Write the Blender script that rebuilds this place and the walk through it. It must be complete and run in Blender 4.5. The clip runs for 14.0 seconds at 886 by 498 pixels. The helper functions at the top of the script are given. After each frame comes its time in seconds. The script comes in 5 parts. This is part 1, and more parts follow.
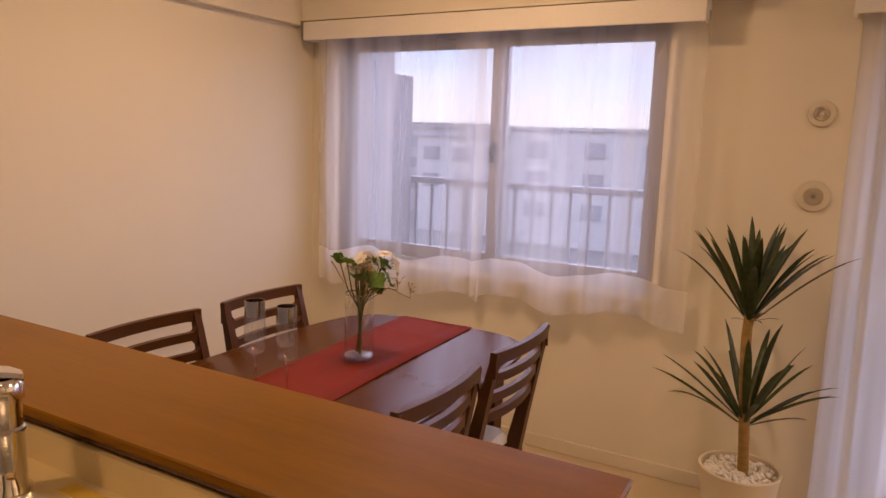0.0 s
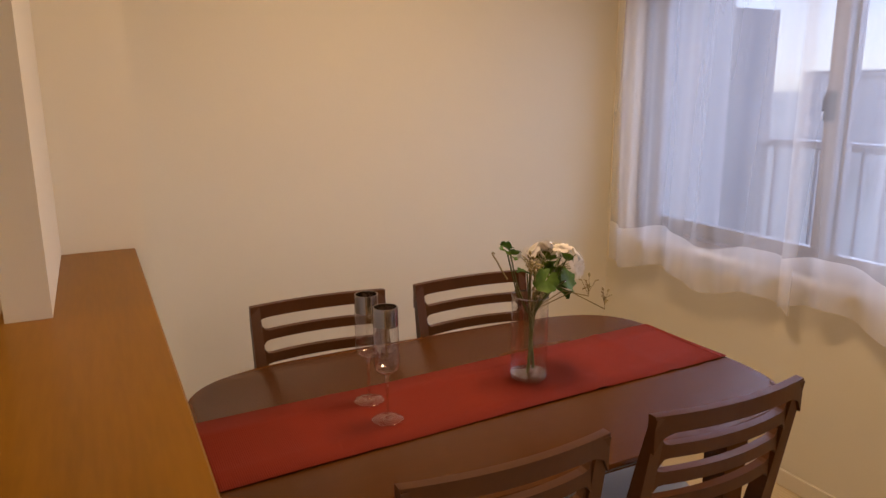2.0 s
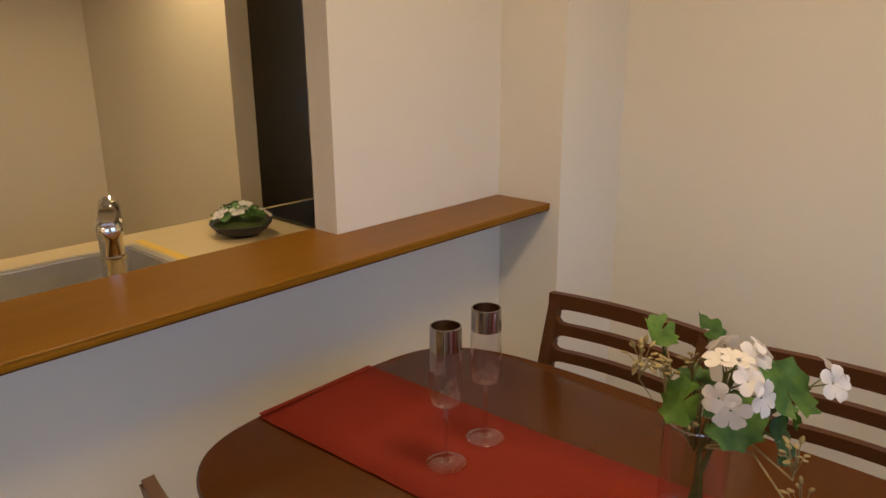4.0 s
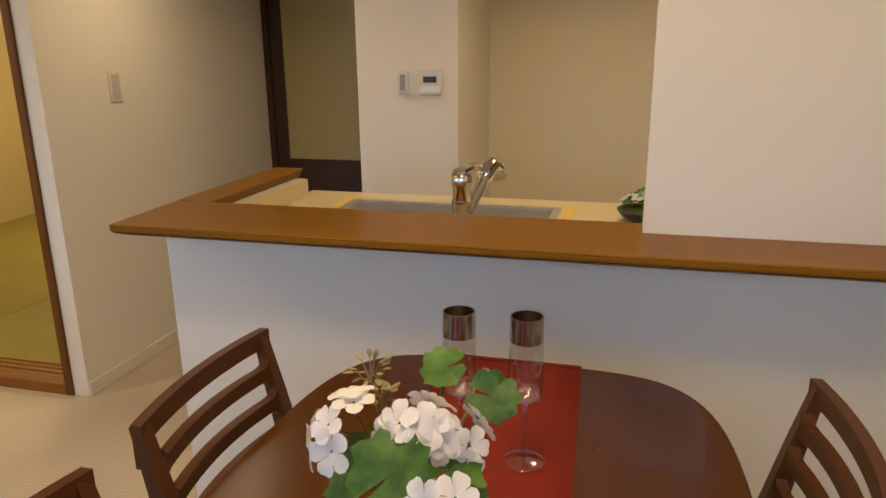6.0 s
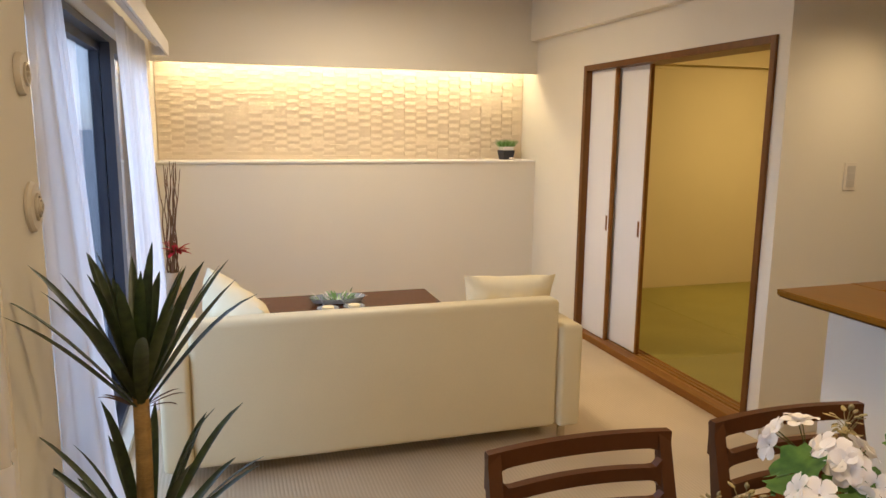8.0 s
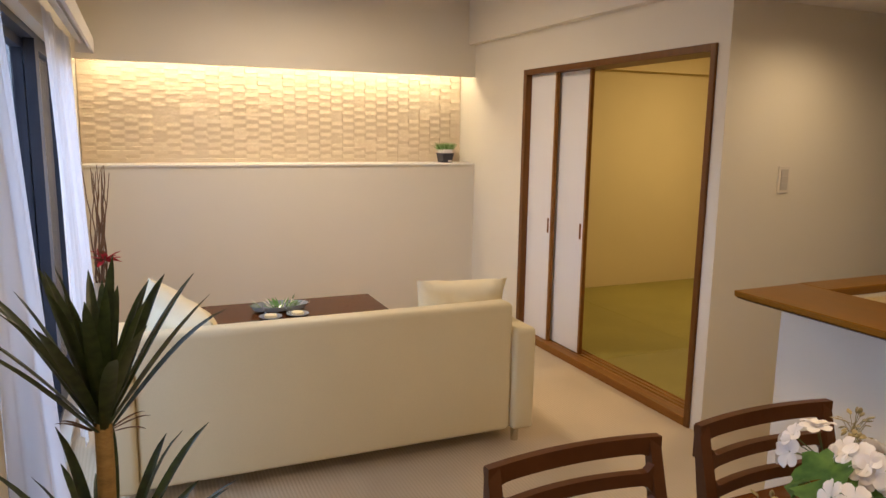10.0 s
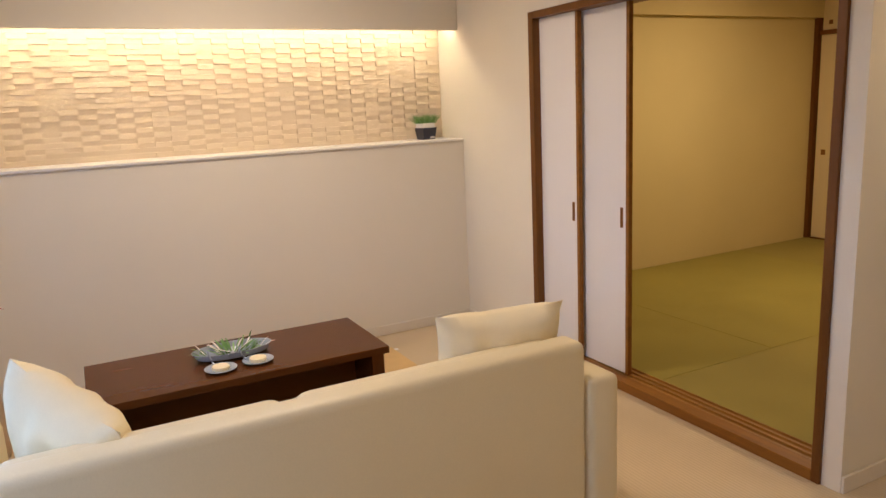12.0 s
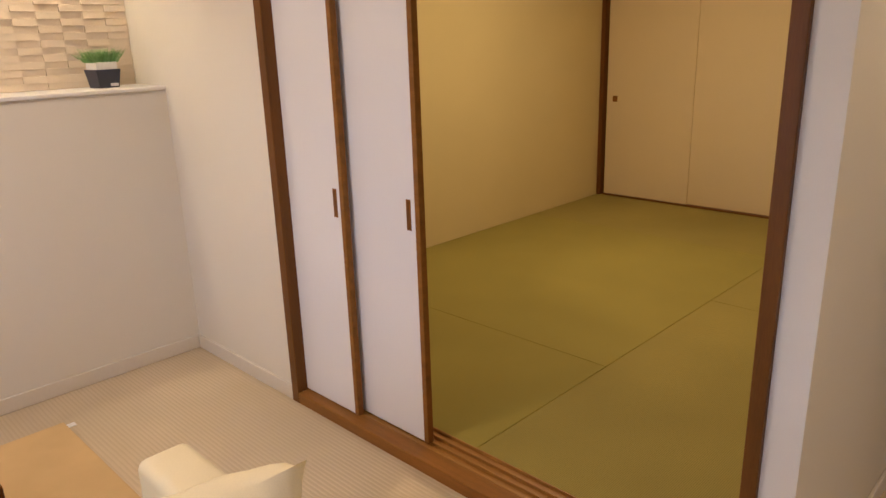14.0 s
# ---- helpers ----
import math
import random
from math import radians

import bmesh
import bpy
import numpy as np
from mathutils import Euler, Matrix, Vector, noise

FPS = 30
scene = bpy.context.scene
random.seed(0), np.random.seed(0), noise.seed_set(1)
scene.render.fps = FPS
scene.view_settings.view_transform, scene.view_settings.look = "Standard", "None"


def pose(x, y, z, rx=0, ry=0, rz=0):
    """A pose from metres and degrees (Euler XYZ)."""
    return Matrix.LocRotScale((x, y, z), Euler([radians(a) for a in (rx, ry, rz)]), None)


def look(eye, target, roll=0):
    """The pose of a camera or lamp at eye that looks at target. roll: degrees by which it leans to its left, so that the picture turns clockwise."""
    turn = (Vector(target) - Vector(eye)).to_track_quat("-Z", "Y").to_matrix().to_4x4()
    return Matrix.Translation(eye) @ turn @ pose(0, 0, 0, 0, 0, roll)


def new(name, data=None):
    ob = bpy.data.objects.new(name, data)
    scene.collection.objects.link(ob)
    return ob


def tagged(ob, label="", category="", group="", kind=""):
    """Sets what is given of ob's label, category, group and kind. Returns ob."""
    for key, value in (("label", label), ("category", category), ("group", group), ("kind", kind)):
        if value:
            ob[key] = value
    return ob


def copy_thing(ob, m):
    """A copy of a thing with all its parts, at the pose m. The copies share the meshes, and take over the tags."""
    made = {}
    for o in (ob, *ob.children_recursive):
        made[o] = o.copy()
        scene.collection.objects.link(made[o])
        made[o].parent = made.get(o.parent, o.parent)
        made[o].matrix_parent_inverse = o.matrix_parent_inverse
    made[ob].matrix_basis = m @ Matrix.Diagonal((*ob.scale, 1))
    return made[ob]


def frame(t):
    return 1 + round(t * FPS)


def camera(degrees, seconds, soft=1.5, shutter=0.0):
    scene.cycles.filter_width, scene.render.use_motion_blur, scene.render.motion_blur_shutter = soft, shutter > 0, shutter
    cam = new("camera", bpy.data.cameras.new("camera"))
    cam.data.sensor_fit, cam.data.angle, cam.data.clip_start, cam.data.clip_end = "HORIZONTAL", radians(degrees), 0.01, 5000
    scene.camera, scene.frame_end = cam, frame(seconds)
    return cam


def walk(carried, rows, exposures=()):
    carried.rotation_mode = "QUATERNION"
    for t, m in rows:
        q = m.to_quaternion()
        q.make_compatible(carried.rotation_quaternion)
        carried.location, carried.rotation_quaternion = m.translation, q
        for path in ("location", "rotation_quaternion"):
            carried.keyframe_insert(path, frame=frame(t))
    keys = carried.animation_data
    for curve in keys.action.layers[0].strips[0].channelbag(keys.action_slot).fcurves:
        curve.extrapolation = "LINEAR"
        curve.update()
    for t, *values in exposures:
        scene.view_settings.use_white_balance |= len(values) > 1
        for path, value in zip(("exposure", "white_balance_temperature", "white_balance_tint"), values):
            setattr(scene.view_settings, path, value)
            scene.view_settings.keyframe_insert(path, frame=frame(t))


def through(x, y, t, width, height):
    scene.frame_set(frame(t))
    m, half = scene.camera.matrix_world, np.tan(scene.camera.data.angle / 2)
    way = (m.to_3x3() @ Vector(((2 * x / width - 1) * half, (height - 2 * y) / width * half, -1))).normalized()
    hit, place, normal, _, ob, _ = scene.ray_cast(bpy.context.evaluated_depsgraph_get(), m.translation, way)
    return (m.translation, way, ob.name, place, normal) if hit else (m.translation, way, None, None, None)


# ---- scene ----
cam = camera(64.1, 14.0)
PATH = [
    (0, (2.425, -2.754, 1.368), (1.462, -1.029, 1.06), 1.9),
    (0.5, (2.516, -2.661, 1.364), (1.321, -1.093, 1.025), 0.4),
    (1, (2.477, -2.443, 1.355), (1.189, -0.952, 1.012), -0.0),
    (1.5, (2.459, -2.208, 1.353), (0.993, -0.895, 0.996), -0.2),
    (2, (2.532, -1.954, 1.371), (0.784, -1.087, 0.933), -0.3),
    (2.5, (2.44, -1.706, 1.362), (0.537, -1.259, 0.939), 1.0),
    (5, (1.552, -0.54, 1.34), (0.725, -2.302, 0.879), -0.1),
    (5.5, (1.29, -0.496, 1.34), (1.073, -2.425, 0.857), -0.8),
    (6, (1.028, -0.472, 1.333), (1.52, -2.332, 0.787), -0.6),
    (6.5, (0.869, -0.542, 1.339), (1.822, -2.227, 0.835), 0.5),
    (7, (0.754, -0.538, 1.362), (2.22, -1.84, 0.97), 0.3),
    (7.5, (0.63, -0.448, 1.387), (2.395, -1.286, 0.962), 1.3),
    (8, (0.57, -0.322, 1.39), (2.454, -0.903, 1.054), 0.6),
    (8.5, (0.503, -0.224, 1.388), (2.406, -0.724, 1.034), 0.3),
    (9, (0.48, -0.211, 1.396), (2.308, -0.961, 1.081), 1.2),
    (11.5, (1.364, -0.34, 1.376), (3.195, -1.061, 1.02), -0.1),
    (12, (1.721, -0.438, 1.356), (3.465, -1.334, 0.96), -2.8),
    (12.5, (2.034, -0.547, 1.348), (3.636, -1.649, 0.884), -1.9),
    (13, (2.294, -0.664, 1.345), (3.76, -1.934, 0.856), -1.0),
    (13.5, (2.465, -0.953, 1.327), (3.866, -2.293, 0.833), -0.5),
    (14, (2.712, -1.277, 1.319), (4.059, -2.638, 0.74), -1.8),
]
# the two unseen stretches, carried on smoothly
GAPS = [
    (3.3, (2.30, -1.20, 1.37), (0.83, -1.66, 0.90), 0.3),
    (4.1, (1.98, -0.72, 1.37), (0.75, -1.95, 0.88), -0.3),
    (9.5, (0.52, -0.21, 1.40), (2.32, -1.02, 1.08), 0.8),
    (10.5, (0.84, -0.235, 1.395), (2.67, -0.98, 1.05), 0.6),
]
walk(cam, [(t, look(eye, target, roll)) for t, eye, target, roll in sorted(PATH + GAPS)],
     exposures=[(0.0, 1.35, 6200, 34), (0.8, 1.35, 5950, 29), (1.5, 1.35, 5750, 23), (2.5, 1.3, 5700, 20), (5.0, 1.35, 5000, 11), (6.5, 1.58, 5050, 11), (7.2, 1.58, 5050, 11),
                (8.5, 1.4, 5150, 13), (11.5, 1.3, 5100, 18), (12.5, 1.3, 5100, 20), (14.0, 1.35, 5000, 21)])

# ---- world and light ----
world = bpy.data.worlds.new("sky")
scene.world = world
world.use_nodes = True
wn = world.node_tree.nodes
sky = wn.new("ShaderNodeTexSky")
sky.sky_type = "NISHITA"
sky.sun_disc = False
sky.sun_elevation = radians(66)
sky.sun_rotation = radians(150)
sky.dust_density = 0.4
sky.ozone_density = 3.0
cloud, pale, blend = wn.new("ShaderNodeTexNoise"), wn.new("ShaderNodeHueSaturation"), wn.new("ShaderNodeMapRange")
cloud.inputs["Scale"].default_value, cloud.inputs["Detail"].default_value = 3.5, 6
cloud_co, cloud_map = wn.new("ShaderNodeTexCoord"), wn.new("ShaderNodeMapping")
cloud_map.inputs["Scale"].default_value = (1, 1, 4)
world.node_tree.links.new(cloud_co.outputs["Generated"], cloud_map.inputs[0])
world.node_tree.links.new(cloud_map.outputs[0], cloud.inputs[0])
blend.inputs["From Min"].default_value, blend.inputs["From Max"].default_value = 0.35, 0.65
blend.inputs["To Min"].default_value, blend.inputs["To Max"].default_value = 0.62, 0.22
pale.inputs["Value"].default_value = 0.58
world.node_tree.links.new(cloud.outputs[0], blend.inputs[0])
world.node_tree.links.new(blend.outputs[0], pale.inputs["Saturation"])
world.node_tree.links.new(sky.outputs[0], pale.inputs["Color"])
world.node_tree.links.new(pale.outputs[0], wn["Background"].inputs[0])
wn["Background"].inputs[1].default_value = 0.12
sun = new("sun", bpy.data.lights.new("sun", "SUN"))
sun.data.energy = 2.7
sun.data.angle = radians(165)
sun.data.color = (0.76, 0.86, 1.0)
sun.rotation_euler = (radians(24), 0, radians(150))

WARM = (1.0, 0.66, 0.29)


def spot_lamp(x, y, z, watts, angle=160, size=0.06):
    lamp = new("downlight_lamp", bpy.data.lights.new("downlight_lamp", "SPOT"))
    lamp.data.energy, lamp.data.color = watts, WARM
    lamp.data.spot_size, lamp.data.spot_blend = radians(angle), 0.9
    lamp.data.shadow_soft_size = size
    lamp.location = (x, y, z)
    return lamp


DOWNLIGHTS = [(2.62, -2.95, 1.985, 7), (1.0, -2.85, 1.985, 8.5)]
for dx, dy, dz, dw in DOWNLIGHTS:
    spot_lamp(dx, dy, dz - 0.03, dw)
DOMES = [(1.2, -1.0, 2.35, 7.2, WARM), (4.5, -1.15, 2.35, 10.5, (1.0, 0.71, 0.38)), (4.5, -4.5, 2.30, 13, WARM)]
for dx, dy, dz, dw, tone in DOMES:
    lamp = new("dome_lamp", bpy.data.lights.new("dome_lamp", "AREA"))
    lamp.data.shape, lamp.data.size = "DISK", 0.40
    lamp.data.energy, lamp.data.color = dw, tone
    lamp.location = (dx, dy, dz - 0.085)


# ---- materials ----
def nodes_of(name):
    m = bpy.data.materials.new(name)
    m.use_nodes = True
    t = m.node_tree
    return m, t, t.nodes["Principled BSDF"]


def surface(name, rgb, rough=0.6, metal=0.0, var=0.12, scale=3.0, fine=150.0, bump=0.15, depth=0.002, stretch=(1, 1, 1), spread=0.0, coat=0.0, spec=0.5, island=False):
    """A plain surface: broad and fine variation of colour, gloss and relief. stretch: for grain. spread: piece to piece."""
    m, t, b = nodes_of(name)
    n, l = t.nodes, t.links
    co = n.new("ShaderNodeTexCoord")
    mp = n.new("ShaderNodeMapping")
    mp.inputs["Scale"].default_value = stretch
    l.new(co.outputs["Object"], mp.inputs[0])
    big, small = n.new("ShaderNodeTexNoise"), n.new("ShaderNodeTexNoise")
    big.inputs["Scale"].default_value, small.inputs["Scale"].default_value = scale, fine
    big.inputs["Detail"].default_value, small.inputs["Detail"].default_value = 5, 3
    l.new(mp.outputs[0], big.inputs[0])
    l.new(mp.outputs[0], small.inputs[0])
    both = n.new("ShaderNodeMath")
    both.operation = "MULTIPLY_ADD"
    both.inputs[1].default_value = 0.65
    l.new(big.outputs[0], both.inputs[0])
    part2 = n.new("ShaderNodeMath")
    part2.operation = "MULTIPLY"
    part2.inputs[1].default_value = 0.35
    l.new(small.outputs[0], part2.inputs[0])
    l.new(part2.outputs[0], both.inputs[2])
    fac = both.outputs[0]
    if spread:
        info, add = n.new("ShaderNodeNewGeometry" if island else "ShaderNodeObjectInfo"), n.new("ShaderNodeMath")
        add.operation = "MULTIPLY_ADD"
        add.inputs[1].default_value = spread
        l.new(info.outputs["Random Per Island" if island else "Random"], add.inputs[0])
        l.new(fac, add.inputs[2])
        fac = add.outputs[0]
    ramp = n.new("ShaderNodeValToRGB")
    ramp.color_ramp.elements[0].position, ramp.color_ramp.elements[1].position = 0.3, 0.7 + spread
    ramp.color_ramp.elements[0].color = [c * (1 - var) for c in rgb] + [1]
    ramp.color_ramp.elements[1].color = [min(1, c * (1 + var)) for c in rgb] + [1]
    l.new(fac, ramp.inputs[0])
    l.new(ramp.outputs[0], b.inputs["Base Color"])
    r = n.new("ShaderNodeMapRange")
    r.inputs["To Min"].default_value, r.inputs["To Max"].default_value = max(0.02, rough - 0.03), min(1, rough + 0.03)
    l.new(big.outputs[0], r.inputs[0])
    l.new(r.outputs[0], b.inputs["Roughness"])
    b.inputs["Metallic"].default_value = metal
    b.inputs["Coat Weight"].default_value = coat
    b.inputs["Specular IOR Level"].default_value = spec
    if bump:
        bp = n.new("ShaderNodeBump")
        bp.inputs["Strength"].default_value, bp.inputs["Distance"].default_value = bump, depth
        l.new(small.outputs[0], bp.inputs["Height"])
        l.new(bp.outputs[0], b.inputs["Normal"])
    return m


def ribbed(name, rgb, dark, period, across="X", rough=0.9, var=0.12, depth=0.003, weave=0.0):
    """Carpet ribs or tatami rush: fine ridges along one way, crossed by a weave."""
    m, t, b = nodes_of(name)
    n, l = t.nodes, t.links
    co = n.new("ShaderNodeTexCoord")
    wave, noise_a, noise_b = n.new("ShaderNodeTexWave"), n.new("ShaderNodeTexNoise"), n.new("ShaderNodeTexNoise")
    wave.bands_direction = across
    wave.inputs["Scale"].default_value = 0.314 / period
    wave.inputs["Distortion"].default_value = 0.6
    wave.inputs["Detail Scale"].default_value = 3
    noise_a.inputs["Scale"].default_value, noise_b.inputs["Scale"].default_value = 1.6, 260
    for k in (wave, noise_a, noise_b):
        l.new(co.outputs["Object"], k.inputs[0])
    ramp = n.new("ShaderNodeValToRGB")
    ramp.color_ramp.elements[0].position, ramp.color_ramp.elements[1].position = 0.3, 0.7
    ramp.color_ramp.elements[0].color = [c * (1 - var) for c in rgb] + [1]
    ramp.color_ramp.elements[1].color = [c * (1 + var) for c in rgb] + [1]
    l.new(noise_a.outputs[0], ramp.inputs[0])
    mix = n.new("ShaderNodeMix")
    mix.data_type = "RGBA"
    mix.inputs["B"].default_value = [*dark, 1]
    l.new(ramp.outputs[0], mix.inputs["A"])
    inv = n.new("ShaderNodeMapRange")
    inv.inputs["From Min"].default_value, inv.inputs["From Max"].default_value = 0.0, 0.5
    inv.inputs["To Min"].default_value, inv.inputs["To Max"].default_value = 0.55, 0.0
    l.new(wave.outputs["Fac"], inv.inputs[0])
    l.new(inv.outputs[0], mix.inputs["Factor"])
    l.new(mix.outputs["Result"], b.inputs["Base Color"])
    b.inputs["Roughness"].default_value = rough
    b.inputs["Specular IOR Level"].default_value = 0.2
    height = n.new("ShaderNodeMath")
    height.operation = "MULTIPLY_ADD"
    height.inputs[1].default_value = 0.5
    l.new(noise_b.outputs[0], height.inputs[0])
    l.new(wave.outputs["Fac"], height.inputs[2])
    bp = n.new("ShaderNodeBump")
    bp.inputs["Strength"].default_value, bp.inputs["Distance"].default_value = 0.5, depth
    l.new(height.outputs[0], bp.inputs["Height"])
    l.new(bp.outputs[0], b.inputs["Normal"])
    return m


def clear_glass(name, tint=(1, 1, 1), gloss=0.06):
    """A thin pane: mostly clear, with a weak mirror image."""
    m, t, b = nodes_of(name)
    n, l = t.nodes, t.links
    n.remove(b)
    tr, gl, mix, fr = n.new("ShaderNodeBsdfTransparent"), n.new("ShaderNodeBsdfGlossy"), n.new("ShaderNodeMixShader"), n.new("ShaderNodeLayerWeight")
    tr.inputs[0].default_value = [*tint, 1]
    gl.inputs["Roughness"].default_value = 0.02
    fr.inputs[0].default_value = 0.5
    power = n.new("ShaderNodeMath")
    power.operation = "POWER"
    power.inputs[1].default_value = 3.5
    l.new(fr.outputs["Facing"], power.inputs[0])
    level = n.new("ShaderNodeMapRange")
    level.inputs["To Min"].default_value, level.inputs["To Max"].default_value = gloss, 0.7
    l.new(power.outputs[0], level.inputs[0])
    l.new(level.outputs[0], mix.inputs[0])
    l.new(tr.outputs[0], mix.inputs[1])
    l.new(gl.outputs[0], mix.inputs[2])
    l.new(mix.outputs[0], n["Material Output"].inputs[0])
    return m


def sheer(name, rgb, clear=0.6):
    """Voile: part clear, part cloth that lets light through, with vertical threads."""
    m, t, b = nodes_of(name)
    n, l = t.nodes, t.links
    n.remove(b)
    tr, df, tl, cloth, mix = n.new("ShaderNodeBsdfTransparent"), n.new("ShaderNodeBsdfDiffuse"), n.new("ShaderNodeBsdfTranslucent"), n.new("ShaderNodeMixShader"), n.new("ShaderNodeMixShader")
    df.inputs[0].default_value = tl.inputs[0].default_value = [*rgb, 1]
    cloth.inputs[0].default_value = 0.58
    l.new(df.outputs[0], cloth.inputs[1])
    l.new(tl.outputs[0], cloth.inputs[2])
    co, no, mr = n.new("ShaderNodeTexCoord"), n.new("ShaderNodeTexNoise"), n.new("ShaderNodeMapRange")
    mp = n.new("ShaderNodeMapping")
    mp.inputs["Scale"].default_value = (1, 1, 0.05)
    no.inputs["Scale"].default_value = 9
    no.inputs["Detail"].default_value = 1.5
    mr.inputs["From Min"].default_value, mr.inputs["From Max"].default_value = 0.25, 0.75
    l.new(co.outputs["Object"], mp.inputs[0])
    l.new(mp.outputs[0], no.inputs[0])
    mr.inputs["To Min"].default_value, mr.inputs["To Max"].default_value = max(0.05, 1 - clear - 0.22), min(0.98, 1 - clear + 0.22)
    l.new(no.outputs[0], mr.inputs[0])
    l.new(mr.outputs[0], mix.inputs[0])
    l.new(tr.outputs[0], mix.inputs[1])
    l.new(cloth.outputs[0], mix.inputs[2])
    l.new(mix.outputs[0], n["Material Output"].inputs[0])
    return m


def leafy(name, rgb, pale, rough=0.45, through=0.25):
    """Leaf or petal: colour varied, a little light let through."""
    m, t, b = nodes_of(name)
    n, l = t.nodes, t.links
    co, no, ramp = n.new("ShaderNodeTexCoord"), n.new("ShaderNodeTexNoise"), n.new("ShaderNodeValToRGB")
    info, add = n.new("ShaderNodeObjectInfo"), n.new("ShaderNodeMath")
    no.inputs["Scale"].default_value = 45
    no.inputs["Detail"].default_value = 4
    l.new(co.outputs["Object"], no.inputs[0])
    add.operation = "MULTIPLY_ADD"
    add.inputs[1].default_value = 0.3
    l.new(info.outputs["Random"], add.inputs[0])
    l.new(no.outputs[0], add.inputs[2])
    ramp.color_ramp.elements[0].position, ramp.color_ramp.elements[1].position = 0.4, 0.95
    ramp.color_ramp.elements[0].color, ramp.color_ramp.elements[1].color = [*rgb, 1], [*pale, 1]
    l.new(add.outputs[0], ramp.inputs[0])
    l.new(ramp.outputs[0], b.inputs["Base Color"])
    b.inputs["Roughness"].default_value = rough
    tl, mix = n.new("ShaderNodeBsdfTranslucent"), n.new("ShaderNodeMixShader")
    l.new(ramp.outputs[0], tl.inputs[0])
    mix.inputs[0].default_value = through
    l.new(b.outputs[0], mix.inputs[1])
    l.new(tl.outputs[0], mix.inputs[2])
    l.new(mix.outputs[0], n["Material Output"].inputs[0])
    return m


def glow(name, rgb, strength):
    m, t, b = nodes_of(name)
    b.inputs["Base Color"].default_value = [0.8, 0.8, 0.8, 1]
    b.inputs["Emission Color"].default_value = [*rgb, 1]
    b.inputs["Emission Strength"].default_value = strength
    return m


PAPER = surface("cream_wallpaper", (0.74, 0.69, 0.575), 0.85, var=0.035, scale=0.9, fine=420, bump=0.25, depth=0.0008, spec=0.25)
CEIL = surface("white_ceiling_paper", (0.78, 0.74, 0.68), 0.9, var=0.03, scale=0.8, fine=380, bump=0.25, depth=0.0008, spec=0.2)
ALCOVE = surface("tan_alcove_wallpaper", (0.73, 0.645, 0.44), 0.85, var=0.035, scale=0.9, fine=420, bump=0.25, depth=0.0008, spec=0.25)
SKIRT = surface("cream_vinyl_skirting", (0.70, 0.64, 0.53), 0.55, var=0.04, fine=80, bump=0.05)
TRIM = surface("white_painted_trim", (0.78, 0.75, 0.70), 0.5, var=0.04, fine=80, bump=0.05)
CLAY = surface("ochre_tatami_room_wall", (0.61, 0.505, 0.215), 0.9, var=0.06, scale=1.2, fine=300, bump=0.3, depth=0.0008, spec=0.2)
FUSUMA = surface("cream_fusuma_paper", (0.68, 0.565, 0.31), 0.85, var=0.04, scale=1.5, fine=260, bump=0.15, depth=0.0006, spec=0.2)
CARPET = ribbed("beige_ribbed_carpet", (0.58, 0.475, 0.315), (0.49, 0.40, 0.262), 0.015, "Y", depth=0.0015)
RUGM = surface("tan_short_pile_rug", (0.60, 0.42, 0.19), 0.95, var=0.12, scale=5, fine=500, bump=0.5, depth=0.003, spec=0.1)
TATAMI = ribbed("green_tatami_rush", (0.315, 0.265, 0.042), (0.205, 0.17, 0.029), 0.006, "Y", rough=0.7, var=0.1, depth=0.001)
TATAMI_T = ribbed("green_tatami_rush_turned", (0.31, 0.255, 0.05), (0.20, 0.165, 0.033), 0.006, "X", rough=0.7, var=0.1, depth=0.001)
WALNUT = surface("dark_walnut", (0.085, 0.028, 0.004), 0.26, var=0.06, scale=5, fine=60, bump=0.0, depth=0.001, stretch=(3, 0.6, 3), spec=0.16)
WALNUT_CH = surface("dark_walnut_chair", (0.080, 0.029, 0.007), 0.38, var=0.12, scale=8, fine=90, bump=0.008, depth=0.001, stretch=(1, 1, 1), spec=0.22)
COUNTER = surface("orange_brown_counter_wood", (0.225, 0.100, 0.004), 0.30, var=0.16, scale=3, fine=22, bump=0.0, depth=0.001, stretch=(0.5, 5, 5), spec=0.09)
COUNTER_T = surface("orange_brown_counter_wood_turned", (0.225, 0.100, 0.004), 0.30, var=0.16, scale=3, fine=22, bump=0.0, depth=0.001, stretch=(5, 0.5, 5), spec=0.09)
# counter wood darkened: shade of the down-facing edge put into the colour
EDGE_SHADED = surface("shaded_counter_edge_wood", (0.075, 0.030, 0.004), 0.4, var=0.16, scale=3, fine=22, bump=0.0, stretch=(0.5, 5, 5), spec=0.15)
FRAME = surface("brown_sliding_frame_wood", (0.145, 0.056, 0.007), 0.42, var=0.25, scale=5, fine=80, bump=0.05, stretch=(6, 6, 0.5), spec=0.25)
SILLW = surface("reddish_brown_sill_wood", (0.235, 0.098, 0.011), 0.42, var=0.25, scale=5, fine=80, bump=0.05, stretch=(0.5, 8, 8), spec=0.25)
TRACK = surface("light_orange_track_wood", (0.32, 0.15, 0.02), 0.4, var=0.2, scale=5, fine=80, bump=0.04, stretch=(0.5, 8, 8))
DOORW = surface("dark_brown_door_wood", (0.045, 0.018, 0.010), 0.4, var=0.3, scale=4, fine=70, bump=0.05, stretch=(6, 6, 0.5))
PANELW = surface("white_sliding_door_paper", (0.76, 0.74, 0.72), 0.7, var=0.025, scale=1.2, fine=300, bump=0.1, depth=0.0005)
